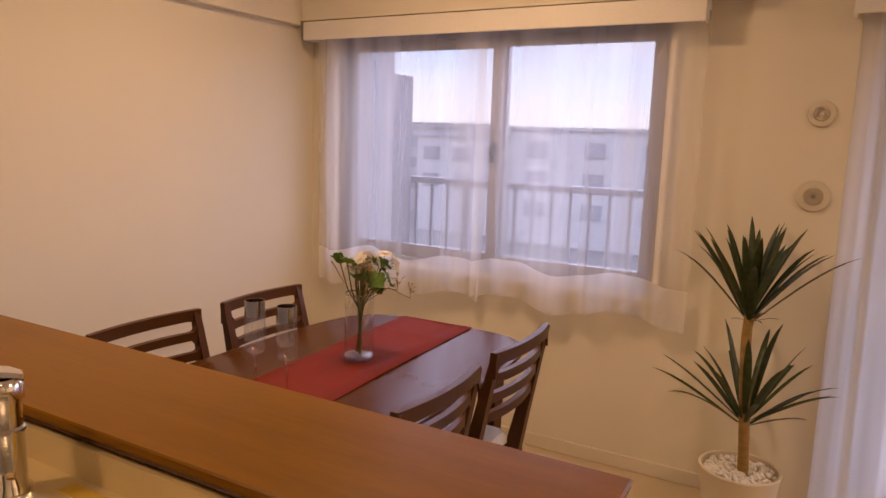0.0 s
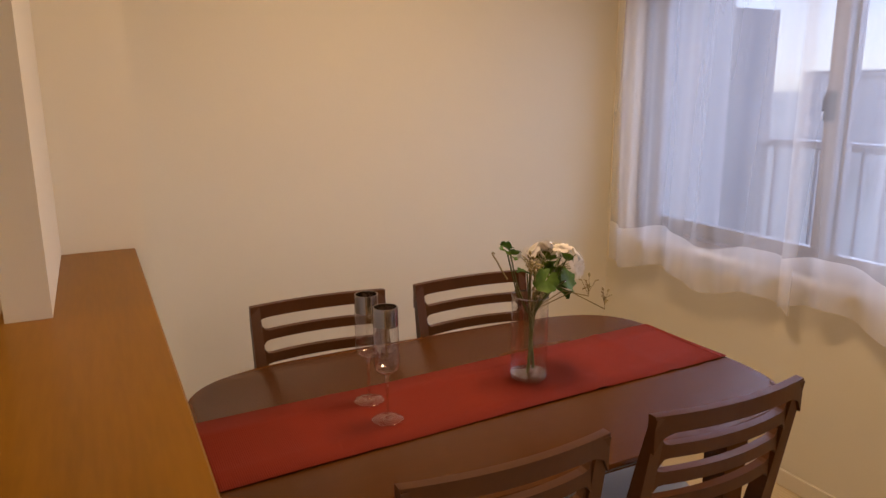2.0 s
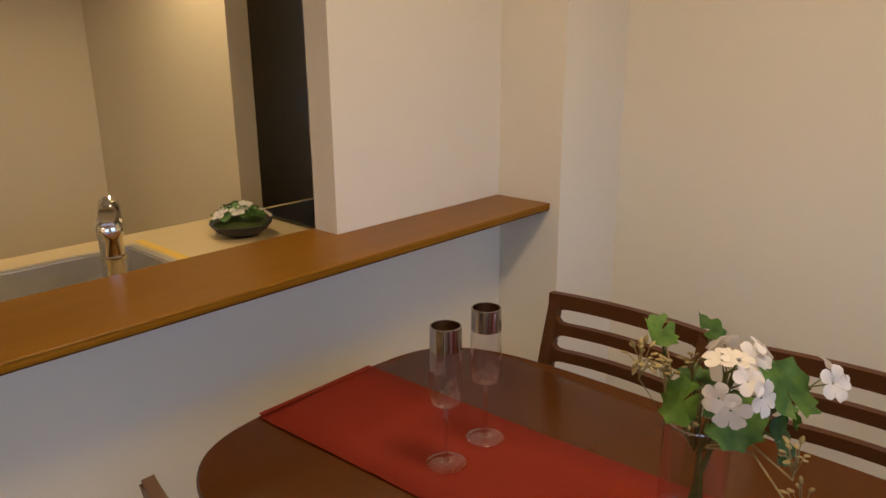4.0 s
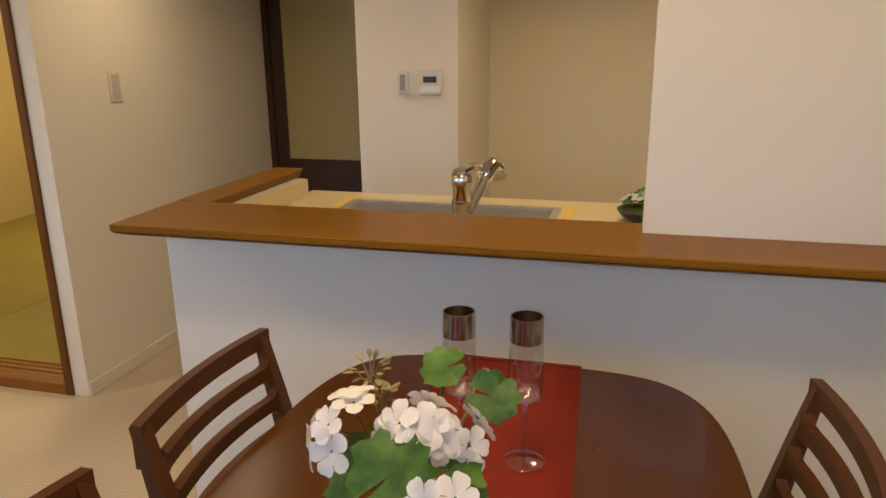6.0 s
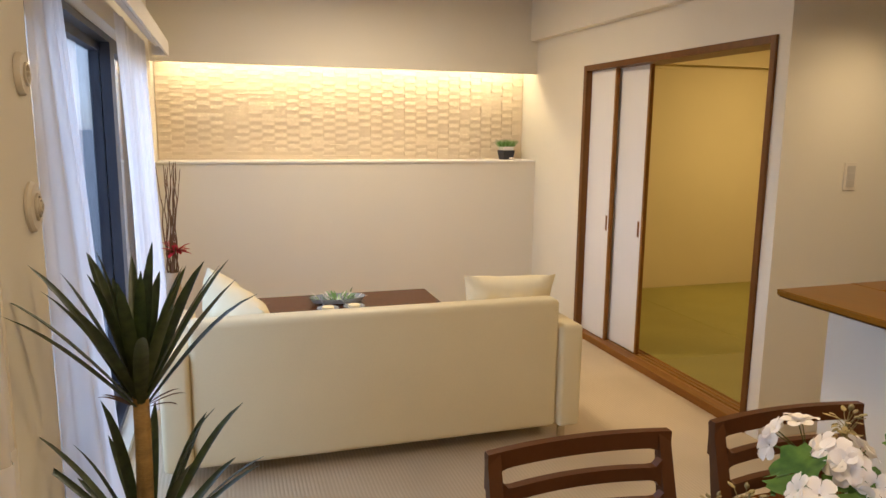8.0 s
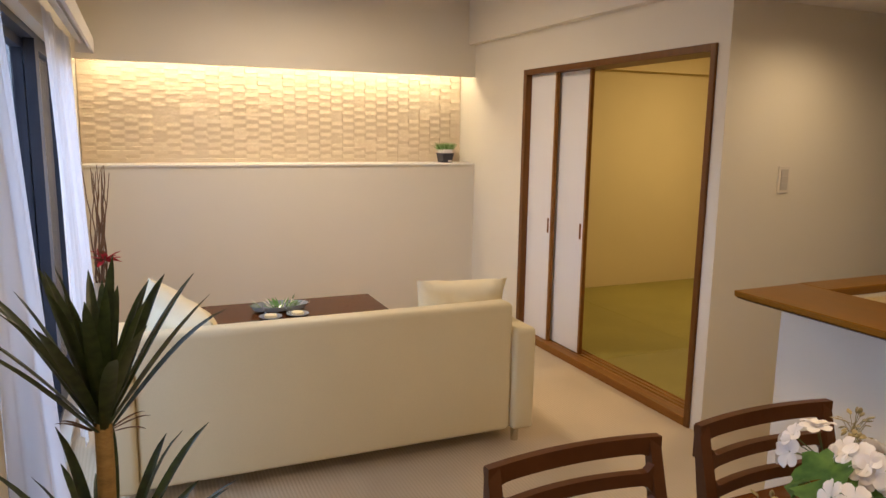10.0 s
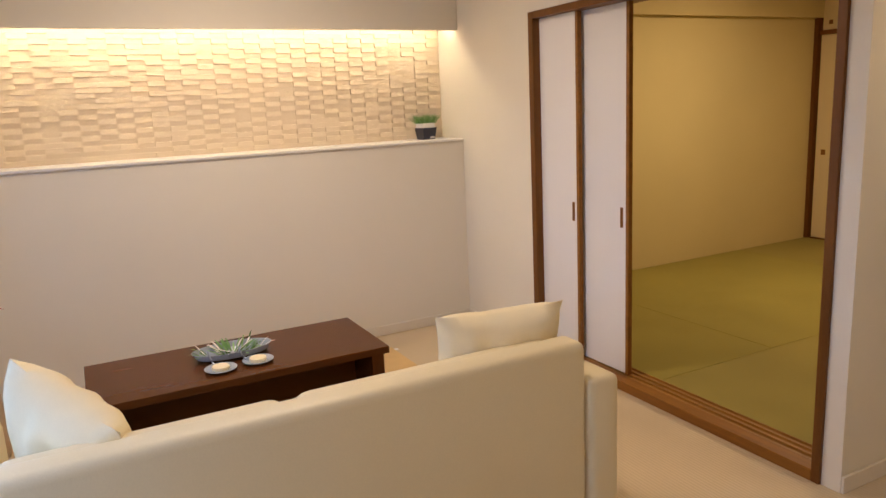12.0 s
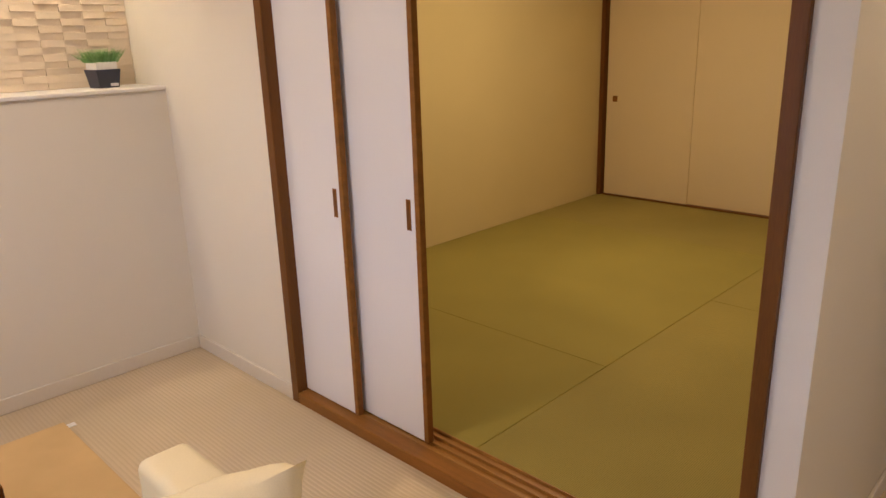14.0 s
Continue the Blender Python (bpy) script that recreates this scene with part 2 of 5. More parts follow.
LEATHER = surface("cream_leather", (0.74, 0.645, 0.40), 0.46, var=0.05, scale=2, fine=220, bump=0.25, depth=0.001, spec=0.45)
PILLOW = surface("pale_yellow_cushion_cloth", (0.82, 0.72, 0.46), 0.7, var=0.08, scale=6, fine=420, bump=0.3, depth=0.001, stretch=(1, 1, 1), spec=0.2)
BLACK = surface("black_metal", (0.02, 0.02, 0.022), 0.4, var=0.2)
STEEL = surface("polished_steel", (0.62, 0.60, 0.56), 0.16, metal=1.0, var=0.08, bump=0.02)
BASIN = surface("satin_steel_basin", (0.68, 0.66, 0.62), 0.34, metal=0.85, var=0.05, bump=0.02)
CHROME = surface("chrome", (0.75, 0.74, 0.72), 0.07, metal=1.0, var=0.04, bump=0.0)
SILVER = surface("brushed_silver_band", (0.42, 0.37, 0.32), 0.14, metal=1.0, var=0.1, bump=0.02)
ALU = surface("dark_bronze_window_frame", (0.035, 0.04, 0.055), 0.4, metal=0.3, var=0.15)
GREYALU = surface("grey_window_frame", (0.31, 0.30, 0.33), 0.4, metal=0.2, var=0.1)
WORKTOP = surface("cream_worktop", (0.68, 0.55, 0.29), 0.3, var=0.05, scale=4, fine=260, bump=0.03)
TAPE = surface("yellow_masking_tape", (0.75, 0.52, 0.06), 0.6, var=0.1)
PLASTIC = surface("white_switch_plastic", (0.66, 0.62, 0.54), 0.45, var=0.03, bump=0.02)
VENTP = surface("cream_vent_plastic", (0.63, 0.565, 0.45), 0.5, var=0.03, bump=0.02)
SWITCHP = surface("beige_switch_plastic", (0.69, 0.63, 0.53), 0.4, var=0.04, bump=0.02)
ROCKER = surface("pale_grey_rocker", (0.50, 0.46, 0.40), 0.4, var=0.05)
GREYPL = surface("grey_plastic", (0.30, 0.28, 0.26), 0.45, var=0.08)
SCREEN = surface("grey_display", (0.035, 0.04, 0.045), 0.2, var=0.1)
RUNNER = ribbed("crimson_runner_cloth", (0.20, 0.018, 0.002), (0.115, 0.010, 0.001), 0.004, "Y", rough=0.75, var=0.12, depth=0.0008)
STONE = surface("beige_split_stone_tile", (0.68, 0.57, 0.41), 0.8, var=0.04, scale=9, fine=200, bump=0.06, depth=0.0005, spread=0.06, spec=0.3)
STONE_F = surface("beige_split_stone_field", (0.68, 0.57, 0.41), 0.8, var=0.04, scale=9, fine=200, bump=0.06, depth=0.0005, spread=0.06, spec=0.3, island=True)
GLASS = clear_glass("window_glass", (0.97, 0.98, 1.0))
FOOTGLASS = clear_glass("thin_foot_glass", (0.97, 0.96, 0.95), 0.12)
BASEGLASS = clear_glass("thick_glass_base", (0.80, 0.80, 0.82), 0.30)
DRINK = clear_glass("drinking_glass", (0.97, 0.96, 0.95), 0.18)
VOILE = sheer("white_voile", (0.94, 0.93, 0.94), 0.68)
HEM = sheer("doubled_voile_hem", (0.94, 0.93, 0.94), 0.40)
VOILE_D = sheer("gathered_white_voile", (0.94, 0.93, 0.94), 0.12)
PALM = leafy("dark_green_palm_leaf", (0.012, 0.022, 0.006), (0.055, 0.080, 0.018), 0.4, 0.15)
TRUNKM = surface("tan_cane_trunk", (0.31, 0.185, 0.045), 0.7, var=0.3, scale=14, fine=90, bump=0.5, depth=0.004, stretch=(1, 1, 4))
LEAF = leafy("fresh_green_leaf", (0.024, 0.075, 0.006), (0.12, 0.225, 0.018), 0.62, 0.25)
GRASS = leafy("pale_artificial_grass", (0.12, 0.27, 0.06), (0.26, 0.42, 0.14), 0.6, 0.3)
PETAL = leafy("white_petal", (0.80, 0.76, 0.68), (0.86, 0.80, 0.76), 0.6, 0.3)
BUD = leafy("olive_flower_buds", (0.16, 0.12, 0.04), (0.34, 0.27, 0.10), 0.6, 0.1)
STEM = leafy("green_stem", (0.07, 0.10, 0.02), (0.13, 0.15, 0.04), 0.5, 0.1)
RED = leafy("red_artificial_flower", (0.35, 0.008, 0.012), (0.5, 0.02, 0.03), 0.6, 0.15)
TWIG = surface("brown_twig", (0.14, 0.075, 0.035), 0.8, var=0.3, scale=20)
POTM = surface("white_planter", (0.72, 0.68, 0.62), 0.4, var=0.04)
BEIGE_POT = surface("cream_planter", (0.66, 0.57, 0.42), 0.45, var=0.05)
PEBBLE = surface("white_pebble", (0.74, 0.71, 0.66), 0.6, var=0.1, scale=30)
BEIGE = surface("beige_ceramic_vase", (0.50, 0.38, 0.24), 0.5, var=0.08)
SOIL = surface("pale_gravel", (0.50, 0.45, 0.38), 0.9, var=0.35, scale=60, fine=200, bump=0.8, depth=0.006)
NAVY = surface("navy_ceramic", (0.018, 0.02, 0.04), 0.35, var=0.2)
PORCELAIN = surface("white_porcelain", (0.78, 0.76, 0.72), 0.2, var=0.03, bump=0.0)
PLATE = surface("blue_grey_glass_plate", (0.34, 0.38, 0.44), 0.12, var=0.1, bump=0.0, coat=0.5)
WAX = surface("cream_candle_wax", (0.80, 0.70, 0.45), 0.45, var=0.05)
IRON = surface("black_cooktop_glass", (0.012, 0.012, 0.013), 0.12, var=0.2, coat=0.5)
CONCRETE = surface("grey_balcony_concrete", (0.36, 0.35, 0.37), 0.85, var=0.12, scale=2, fine=80, bump=0.3)
PARTITION = surface("grey_partition_board", (0.21, 0.20, 0.22), 0.8, var=0.06)
RAILM = surface("grey_railing_metal", (0.26, 0.26, 0.30), 0.5, metal=0.2, var=0.08)
FACADE = surface("white_facade_render", (0.43, 0.42, 0.43), 0.85, var=0.06, scale=0.4, fine=6, bump=0.1)
FACADE_B = surface("pale_grey_facade", (0.33, 0.32, 0.34), 0.85, var=0.08, scale=0.4, fine=6, bump=0.1)
ROOFM = surface("dark_roof", (0.34, 0.33, 0.35), 0.8, var=0.1, scale=0.5, fine=5)
FARGLASS = surface("far_window_glass", (0.24, 0.24, 0.28), 0.2, var=0.15)
GROUND = surface("grey_street_ground", (0.13, 0.13, 0.13), 0.9, var=0.2, scale=0.05, fine=1, bump=0.1)
FROST = surface("frosted_door_glass", (0.40, 0.33, 0.135), 0.25, var=0.06, scale=1.5, bump=0.1)
LAMPON = glow("lit_downlight_diffuser", WARM, 6)
COVE = glow("lit_cove_tube", (1.0, 0.76, 0.40), 12)


# ---- mesh tools ----
def to_mesh(name, bm, mat, smooth=False):
    me = bpy.data.meshes.new(name)
    bmesh.ops.recalc_face_normals(bm, faces=bm.faces[:])
    if smooth:
        for f in bm.faces:
            f.smooth = True
    bm.to_mesh(me)
    bm.free()
    me.materials.append(mat)
    if smooth:
        me.set_sharp_from_angle(angle=radians(40))
    return me


def part(name, bm, mat, parent=None, label="", smooth=False):
    """Links a bmesh as one mesh object, under a thing or a part where one is given."""
    ob = new(name, to_mesh(name, bm, mat, smooth))
    if parent is not None:
        ob.parent = parent
    return tagged(ob, label)


def piece(name, me, m, parent):
    ob = new(name, me)
    ob.parent = parent
    ob.matrix_basis = m
    return ob


def thing(name, label, category, group="", at=None, kind=""):
    ob = new(name)
    if at is not None:
        ob.matrix_basis = at
    return tagged(ob, label, category, group, kind)


def add_box(bm, x0, x1, y0, y1, z0, z1, bevel=0.0, seg=2):
    m = Matrix.LocRotScale(((x0 + x1) / 2, (y0 + y1) / 2, (z0 + z1) / 2), None, (abs(x1 - x0), abs(y1 - y0), abs(z1 - z0)))
    if not bevel:
        bmesh.ops.create_cube(bm, size=1, matrix=m)
        return bm
    b2 = bmesh.new()
    bmesh.ops.create_cube(b2, size=1, matrix=m)
    bmesh.ops.bevel(b2, geom=b2.edges[:], offset=bevel, segments=seg, affect="EDGES", profile=0.5)
    me = bpy.data.meshes.new("t")
    b2.to_mesh(me)
    b2.free()
    bm.from_mesh(me)
    bpy.data.meshes.remove(me)
    return bm


def box(x0, x1, y0, y1, z0, z1, bevel=0.0, seg=2):
    return add_box(bmesh.new(), x0, x1, y0, y1, z0, z1, bevel, seg)


def add_loft(bm, rings, caps=True, closed=False):
    """Skins rings of points; closed joins the last ring to the first."""
    vs = [[bm.verts.new(p) for p in r] for r in rings]
    k = len(vs[0])
    for a, b in zip(vs, vs[1:] + ([vs[0]] if closed else [])):
        for i in range(k):
            bm.faces.new((a[i], a[(i + 1) % k], b[(i + 1) % k], b[i]))
    if caps and not closed:
        bm.faces.new(vs[0][::-1])
        bm.faces.new(vs[-1])
    return bm


def loft(rings, caps=True, closed=False):
    return add_loft(bmesh.new(), rings, caps, closed)


def add_turned(bm, profile, seg=28, at=(0, 0, 0), caps=False):
    """A lathe shape from (radius, height) rows."""
    rings = [[(at[0] + r * math.cos(2 * math.pi * i / seg), at[1] + r * math.sin(2 * math.pi * i / seg), at[2] + z) for i in range(seg)] for r, z in profile]
    return add_loft(bm, rings, caps)


def turned(profile, seg=28, at=(0, 0, 0), caps=False):
    return add_turned(bmesh.new(), profile, seg, at, caps)


def add_tube(bm, points, radius, seg=8, taper=1.0):
    """A round bar along points."""
    pts = [Vector(p) for p in points]
    rings = []
    for i, p in enumerate(pts):
        d = (pts[min(i + 1, len(pts) - 1)] - pts[max(i - 1, 0)]).normalized()
        u = d.cross(Vector((0, 0, 1)) if abs(d.z) < 0.9 else Vector((1, 0, 0))).normalized()
        v = d.cross(u)
        r = radius * (1 + (taper - 1) * i / (len(pts) - 1))
        rings.append([p + r * (math.cos(2 * math.pi * k / seg) * u + math.sin(2 * math.pi * k / seg) * v) for k in range(seg)])
    return add_loft(bm, rings)


def tube(points, radius, seg=8, taper=1.0):
    return add_tube(bmesh.new(), points, radius, seg, taper)


def boxes(*rows):
    bm = bmesh.new()
    for r in rows:
        add_box(bm, *r)
    return bm


def struct(name, bm, mat, label, category, parent=None):
    ob = part(name, bm, mat, parent, label)
    return tagged(ob, label, category, kind="structure")


# ---- structure ----
H = 2.35
struct("floor", box(-0.12, 5.95, -4.4, 0.24, -0.12, 0.0), CARPET, "beige ribbed loop carpet through the whole flat", "floor")
struct("wall_west", box(-0.12, 0.03, -4.4, 0.125, 0, H), PAPER, "cream papered wall beside the dining table", "wall")
struct("pilaster_west", box(0.03, 0.362, -2.16, -1.835, 0, H), PAPER, "cream papered pier where the counter ends", "wall")
struct("beam_west", box(0.03, 0.075, -1.835, -0.02, 1.885, H), PAPER, "shallow cream beam along the dining wall", "beam")
struct("beam_north", box(0.075, 2.08, -0.02, 0.125, 1.905, H), PAPER, "cream beam over the dining window", "beam")
struct("wall_north", boxes((-0.12, 0.20, 0.125, 0.24, 0, H), (0.20, 1.805, 0.125, 0.24, 0, 0.765), (0.20, 1.805, 0.125, 0.24, 1.846, H), (1.805, 2.08, 0.125, 0.24, 0, H), (2.08, 2.50, 0.115, 0.24, 0, H), (2.50, 5.28, 0.115, 0.24, 1.80, H), (2.50, 5.28, 0.115, 0.24, -0.1, 0.03), (5.28, 5.95, 0.115, 0.24, 0, H)), PAPER, "cream papered wall with two windows", "wall")
struct("pillar_north", box(2.08, 2.43, 0.095, 0.115, 0, H), PAPER, "cream papered pillar between the two windows", "wall")
struct("wall_east", boxes((5.585, 5.95, -2.60, 0.115, 0, 1.142), (5.60, 5.635, -2.60, 0.115, 1.80, H), (5.635, 5.95, -2.60, 0.115, 1.885, H), (5.88, 5.95, -2.60, 0.115, 1.142, 1.885)), PAPER, "cream papered wall with a long lit niche", "wall")
struct("niche_shelf", box(5.571, 5.88, -2.598, 0.113, 1.142, 1.156, 0.003), TRIM, "cream painted ledge of the lit niche", "shelf")
struct("wall_south", boxes((3.065, 3.135, -2.75, -2.60, 0, H), (4.842, 5.95, -2.75, -2.60, 0, H), (3.135, 4.842, -2.75, -2.60, 1.80, H)), PAPER, "cream papered wall with the opening to the tatami room", "wall")
struct("beam_south", box(3.065, 5.598, -2.60, -2.54, 2.035, H), PAPER, "cream papered beam over the sliding doors", "beam")
struct("wall_passage", box(3.065, 3.15, -4.4, -2.75, 0, H), PAPER, "cream papered side wall of the passage", "wall")
struct("ceiling", boxes((-0.12, 5.95, -2.05, 0.24, H, H + 0.12), (3.065, 5.95, -2.75, -2.05, H, H + 0.12)), CEIL, "off-white papered ceiling", "ceiling")
struct("ceiling_kitchen", boxes((-0.12, 3.065, -4.4, -2.05, 1.985, H + 0.12)), CEIL, "lowered off-white ceiling over kitchen and passage", "ceiling")
struct("wall_column", box(0.362, 0.988, -2.135, -2.052, 0.9345, 1.985), PAPER, "cream papered screen wall standing on the counter", "wall")
knee = struct("wall_counter", boxes((0.362, 2.205, -2.13, -2.045, 0, 0.903), (2.115, 2.205, -2.70, -2.13, 0, 0.903)), PAPER, "white papered half wall under the counter", "wall")
struct("wall_alcove", boxes((0.03, 1.685, -4.4, -3.85, 0, 1.985), (0.70, 0.78, -3.85, -2.80, 0, 1.985)), ALCOVE, "beige papered alcove walls of the kitchen", "wall")
struct("wall_intercom", box(1.685, 2.10, -4.4, -3.21, 0, 1.985), PAPER, "cream papered pier with the control panel", "wall")
struct("wall_hall", box(2.10, 3.065, -4.4, -4.33, 0, 1.985), PAPER, "wall closing the passage behind the door", "wall")


def baseboard(x0, x1, y0, y1):
    struct("baseboard", box(x0, x1, y0, y1, 0.001, 0.062, 0.003), SKIRT, "low cream skirting board along the wall", "baseboard")


baseboard(0.031, 0.042, -1.83, 0.103)
baseboard(0.042, 2.08, 0.113, 0.124)
baseboard(2.08, 2.43, 0.083, 0.094)
baseboard(5.29, 5.573, 0.103, 0.114)
baseboard(5.573, 5.584, -2.588, 0.114)
baseboard(4.842, 5.573, -2.599, -2.588)
baseboard(3.053, 3.064, -4.26, -2.60)
baseboard(0.362, 2.205, -2.044, -2.034)


# counter top over the half wall
def slab(outline, z0, z1, inset=0.026):
    """A board from a plan outline, its lower edge drawn in."""
    c = Vector((sum(p[0] for p in outline) / len(outline), sum(p[1] for p in outline) / len(outline), 0))
    rings = []
    for z, k in ((z0, inset), (z0 + 0.35 * (z1 - z0), 0.55 * inset), (z0 + 0.75 * (z1 - z0), 0.002), (z1 - 0.003, 0.0), (z1, 0.003)):
        rings.append([(x - k * (1 if x > c.x else -1), y - k * (1 if y > c.y else -1), z) for x, y in outline])
    return loft(rings)


counter = thing("counter_top", "glossy orange-brown wooden counter shelf on the half wall", "counter")
BOARD = [(0.363, -2.15), (2.125, -2.15), (2.234, -2.15), (2.226, -1.862), (0.363, -1.864)]
part("board", slab(BOARD, 0.9165, 0.934, 0.003), COUNTER, counter)
# lower edge of the board, coloured darker to stand for its shade
part("shaded_underside", slab([(min(x, 2.229) if y < -2 else min(x, 2.221), min(y, -1.867)) for x, y in BOARD], 0.904, 0.916, 0.022), EDGE_SHADED, counter, "moulded underside edge, its shade put into the colour")
part("return_board", slab([(2.13, -2.73), (2.24, -2.73), (2.238, -2.1505), (2.13, -2.1505)], 0.904, 0.934, 0.012), COUNTER_T, counter)


# ---- windows ----
def sliding_window(name, x0, x1, y, z0, z1, mid, mat, label, stile=0.04, d=0.03, gap=0.018):
    w = tagged(new(name), label, "window", kind="structure")
    part("window_frame", boxes((x0, x1, y - 0.045, y + 0.045, z1 - 0.03, z1), (x0, x1, y - 0.045, y + 0.045, z0, z0 + 0.03), (x0, x0 + 0.025, y - 0.045, y + 0.045, z0 + 0.03, z1 - 0.03), (x1 - 0.025, x1, y - 0.045, y + 0.045, z0 + 0.03, z1 - 0.03)), mat, w)
    for k, (a, b, yy) in enumerate(((x0 + 0.025, mid + stile, y + gap), (mid - 0.01, x1 - 0.025, y - gap))):
        sash = part("sash", boxes((a, a + stile, yy - d / 2, yy + d / 2, z0 + 0.03, z1 - 0.03), (b - stile, b, yy - d / 2, yy + d / 2, z0 + 0.03, z1 - 0.03), (a + stile, b - stile, yy - d / 2, yy + d / 2, z0 + 0.03, z0 + 0.085), (a + stile, b - stile, yy - d / 2, yy + d / 2, z1 - 0.07, z1 - 0.03)), mat, w)
        pane = part("pane", box(a + stile, b - stile, yy - 0.003, yy + 0.003, z0 + 0.085, z1 - 0.07), GLASS, sash)
        pane.visible_shadow = False
    return w


win1 = sliding_window("window_1", 0.20, 1.805, 0.175, 0.765, 1.845, 1.04, GREYALU, "grey aluminium sliding window over the dining table", 0.05)
part("latch", boxes((1.04, 1.065, 0.122, 0.142, 1.27, 1.36), (1.045, 1.06, 0.105, 0.122, 1.30, 1.345)), BLACK, win1)
win2 = sliding_window("window_2", 2.50, 5.28, 0.215, 0.03, 1.80, 4.28, ALU, "dark bronze sliding glass door to the balcony", 0.13, 0.044, 0.026)
struct("window_sill", box(0.18, 1.825, 0.08, 0.128, 0.748, 0.767, 0.004), TRIM, "white painted sill of the dining window", "sill")
struct("window_casing", boxes((0.18, 0.202, 0.085, 0.128, 0.767, 1.846), (1.803, 1.825, 0.085, 0.128, 0.767, 1.846)), TRIM, "white painted reveals of the dining window", "trim")


def curtain_box(x0, x1, front=-0.03):
    b = thing("curtain_box", "cream painted wooden curtain box over the window", "curtain box", "curtain boxes")
    part("front_board", box(x0, x1, front, front + 0.014, 1.815, 1.90, 0.002), TRIM, b)
    part("top_board", box(x0, x1, front + 0.014, 0.079, 1.888, 1.90), TRIM, b)
    part("end_board", box(x0, x0 + 0.012, front + 0.014, 0.079, 1.815, 1.888), TRIM, b)
    part("end_board", box(x1 - 0.012, x1, front + 0.014, 0.079, 1.815, 1.888), TRIM, b)
    part("rail", box(x0 + 0.015, x1 - 0.015, 0.036, 0.056, 1.868, 1.885), TRIM, b)


curtain_box(0.09, 1.94, -0.022)
curtain_box(2.40, 5.385, -0.02)


def curtain(name, x0, x1, y, z0, z1, folds, amp, mat, label, seed, scallop=0.0, flare=0.0, n=220, pivot=0.3, belly=0.0):
    """A hanging voile: folds that loosen downwards, a hem that swings."""
    rng = random.Random(seed)
    phases = [(rng.uniform(0.6, 1.5), rng.uniform(0, 6.3), rng.uniform(0.4, 1)) for _ in range(5)]
    bm, rows = bmesh.new(), 22
    grid, hems = [], []
    for i in range(n + 1):
        u = i / n
        col = []
        fold = sum(a * math.sin(2 * math.pi * folds * f * u + p) for f, p, a in phases) / 2.6
        hem = scallop * (0.5 + 0.5 * math.sin(2 * math.pi * folds * phases[0][0] * 0.5 * u + phases[0][1]))
        for j in range(rows + 1):
            v = j / rows
            x = x0 + (x1 - x0) * u + flare * (u - pivot) * v * v
            loose = 0.35 + 0.65 * v
            held = min(1.0, 4 * u) if belly > 0.05 else 1.0
            yy = y - held * (amp * loose * fold + 0.25 * amp * math.sin(9 * u + 3 * v) + belly * v)
            col.append(bm.verts.new((x, yy, z1 + (z0 + hem - z1) * v)))
        grid.append(col)
        hems.append([p.co + Vector((0, -0.003, 0)) for p in col[-4:]])
    for a, b in zip(grid, grid[1:]):
        for j in range(rows):
            bm.faces.new((a[j], b[j], b[j + 1], a[j + 1]))
    c = thing(name, label, "curtain", "voile curtains")
    part("cloth", bm, mat, c, smooth=True)
    if scallop:
        hb = bmesh.new()
        cols = [[hb.verts.new(p) for p in col] for col in hems]
        for a, b in zip(cols, cols[1:]):
            for j in range(len(a) - 1):
                hb.faces.new((a[j], b[j], b[j + 1], a[j + 1]))
        part("hem", hb, HEM, c, "doubled scalloped hem", smooth=True)
    return c


curtain("voile_curtain", 0.135, 1.05, 0.045, 0.63, 1.862, 5, 0.034, VOILE, "sheer white voile curtain with a scalloped hem over the dining window", 3, 0.05)
curtain("voile_curtain", 1.01, 1.945, 0.05, 0.645, 1.862, 4.5, 0.034, VOILE, "sheer white voile curtain with a scalloped hem over the dining window", 8, 0.05)
curtain("gathered_curtain", 2.432, 2.78, 0.094, 0.03, 1.862, 5, 0.020, VOILE_D, "white voile curtain drawn aside by the balcony door", 5, 0.0, 0.06, 160, 0.0, 0.095)
curtain("gathered_curtain", 3.93, 5.07, 0.099, 0.03, 1.862, 9, 0.032, VOILE_D, "white voile curtain drawn to the end of the balcony door", 6, 0.0, 0.20, 240, 0.3, 0.05)


# ---- balcony and what lies beyond ----
struct("balcony_floor", box(-0.6, 6.2, 0.24, 1.42, -0.22, -0.06), CONCRETE, "grey concrete balcony floor", "balcony")
struct("balcony_pier", box(-0.45, 0.15, 0.26, 0.69, -0.06, 2.6), CONCRETE, "grey concrete pier beside the window", "wall")
struct("balcony_partition", box(-0.12, -0.085, 0.70, 1.27, 0.0, 1.76), PARTITION, "grey partition board between balconies", "partition")
rail = thing("balcony_railing", "grey metal balcony railing with upright bars", "railing")
part("handrail", box(-0.5, 6.2, 1.28, 1.34, 1.072, 1.115, 0.006), RAILM, rail)
part("lower_rail", box(-0.5, 6.2, 1.295, 1.325, 0.04, 0.07), RAILM, rail)
bar = to_mesh("baluster", box(-0.009, 0.009, -0.009, 0.009, 0.0, 1.003), RAILM)
for i in range(54):
    piece("baluster", bar, pose(-0.42 + 0.12 * i, 1.31, 0.07), rail)
for i in range(5):
    part("post", box(0.30 + 1.4 * i, 0.345 + 1.4 * i, 1.29, 1.33, -0.06, 1.073), RAILM, rail)
struct("ground", box(-1500, 1500, 1.6, 3000, -8.3, -8.0), GROUND, "grey ground of the town below", "ground")


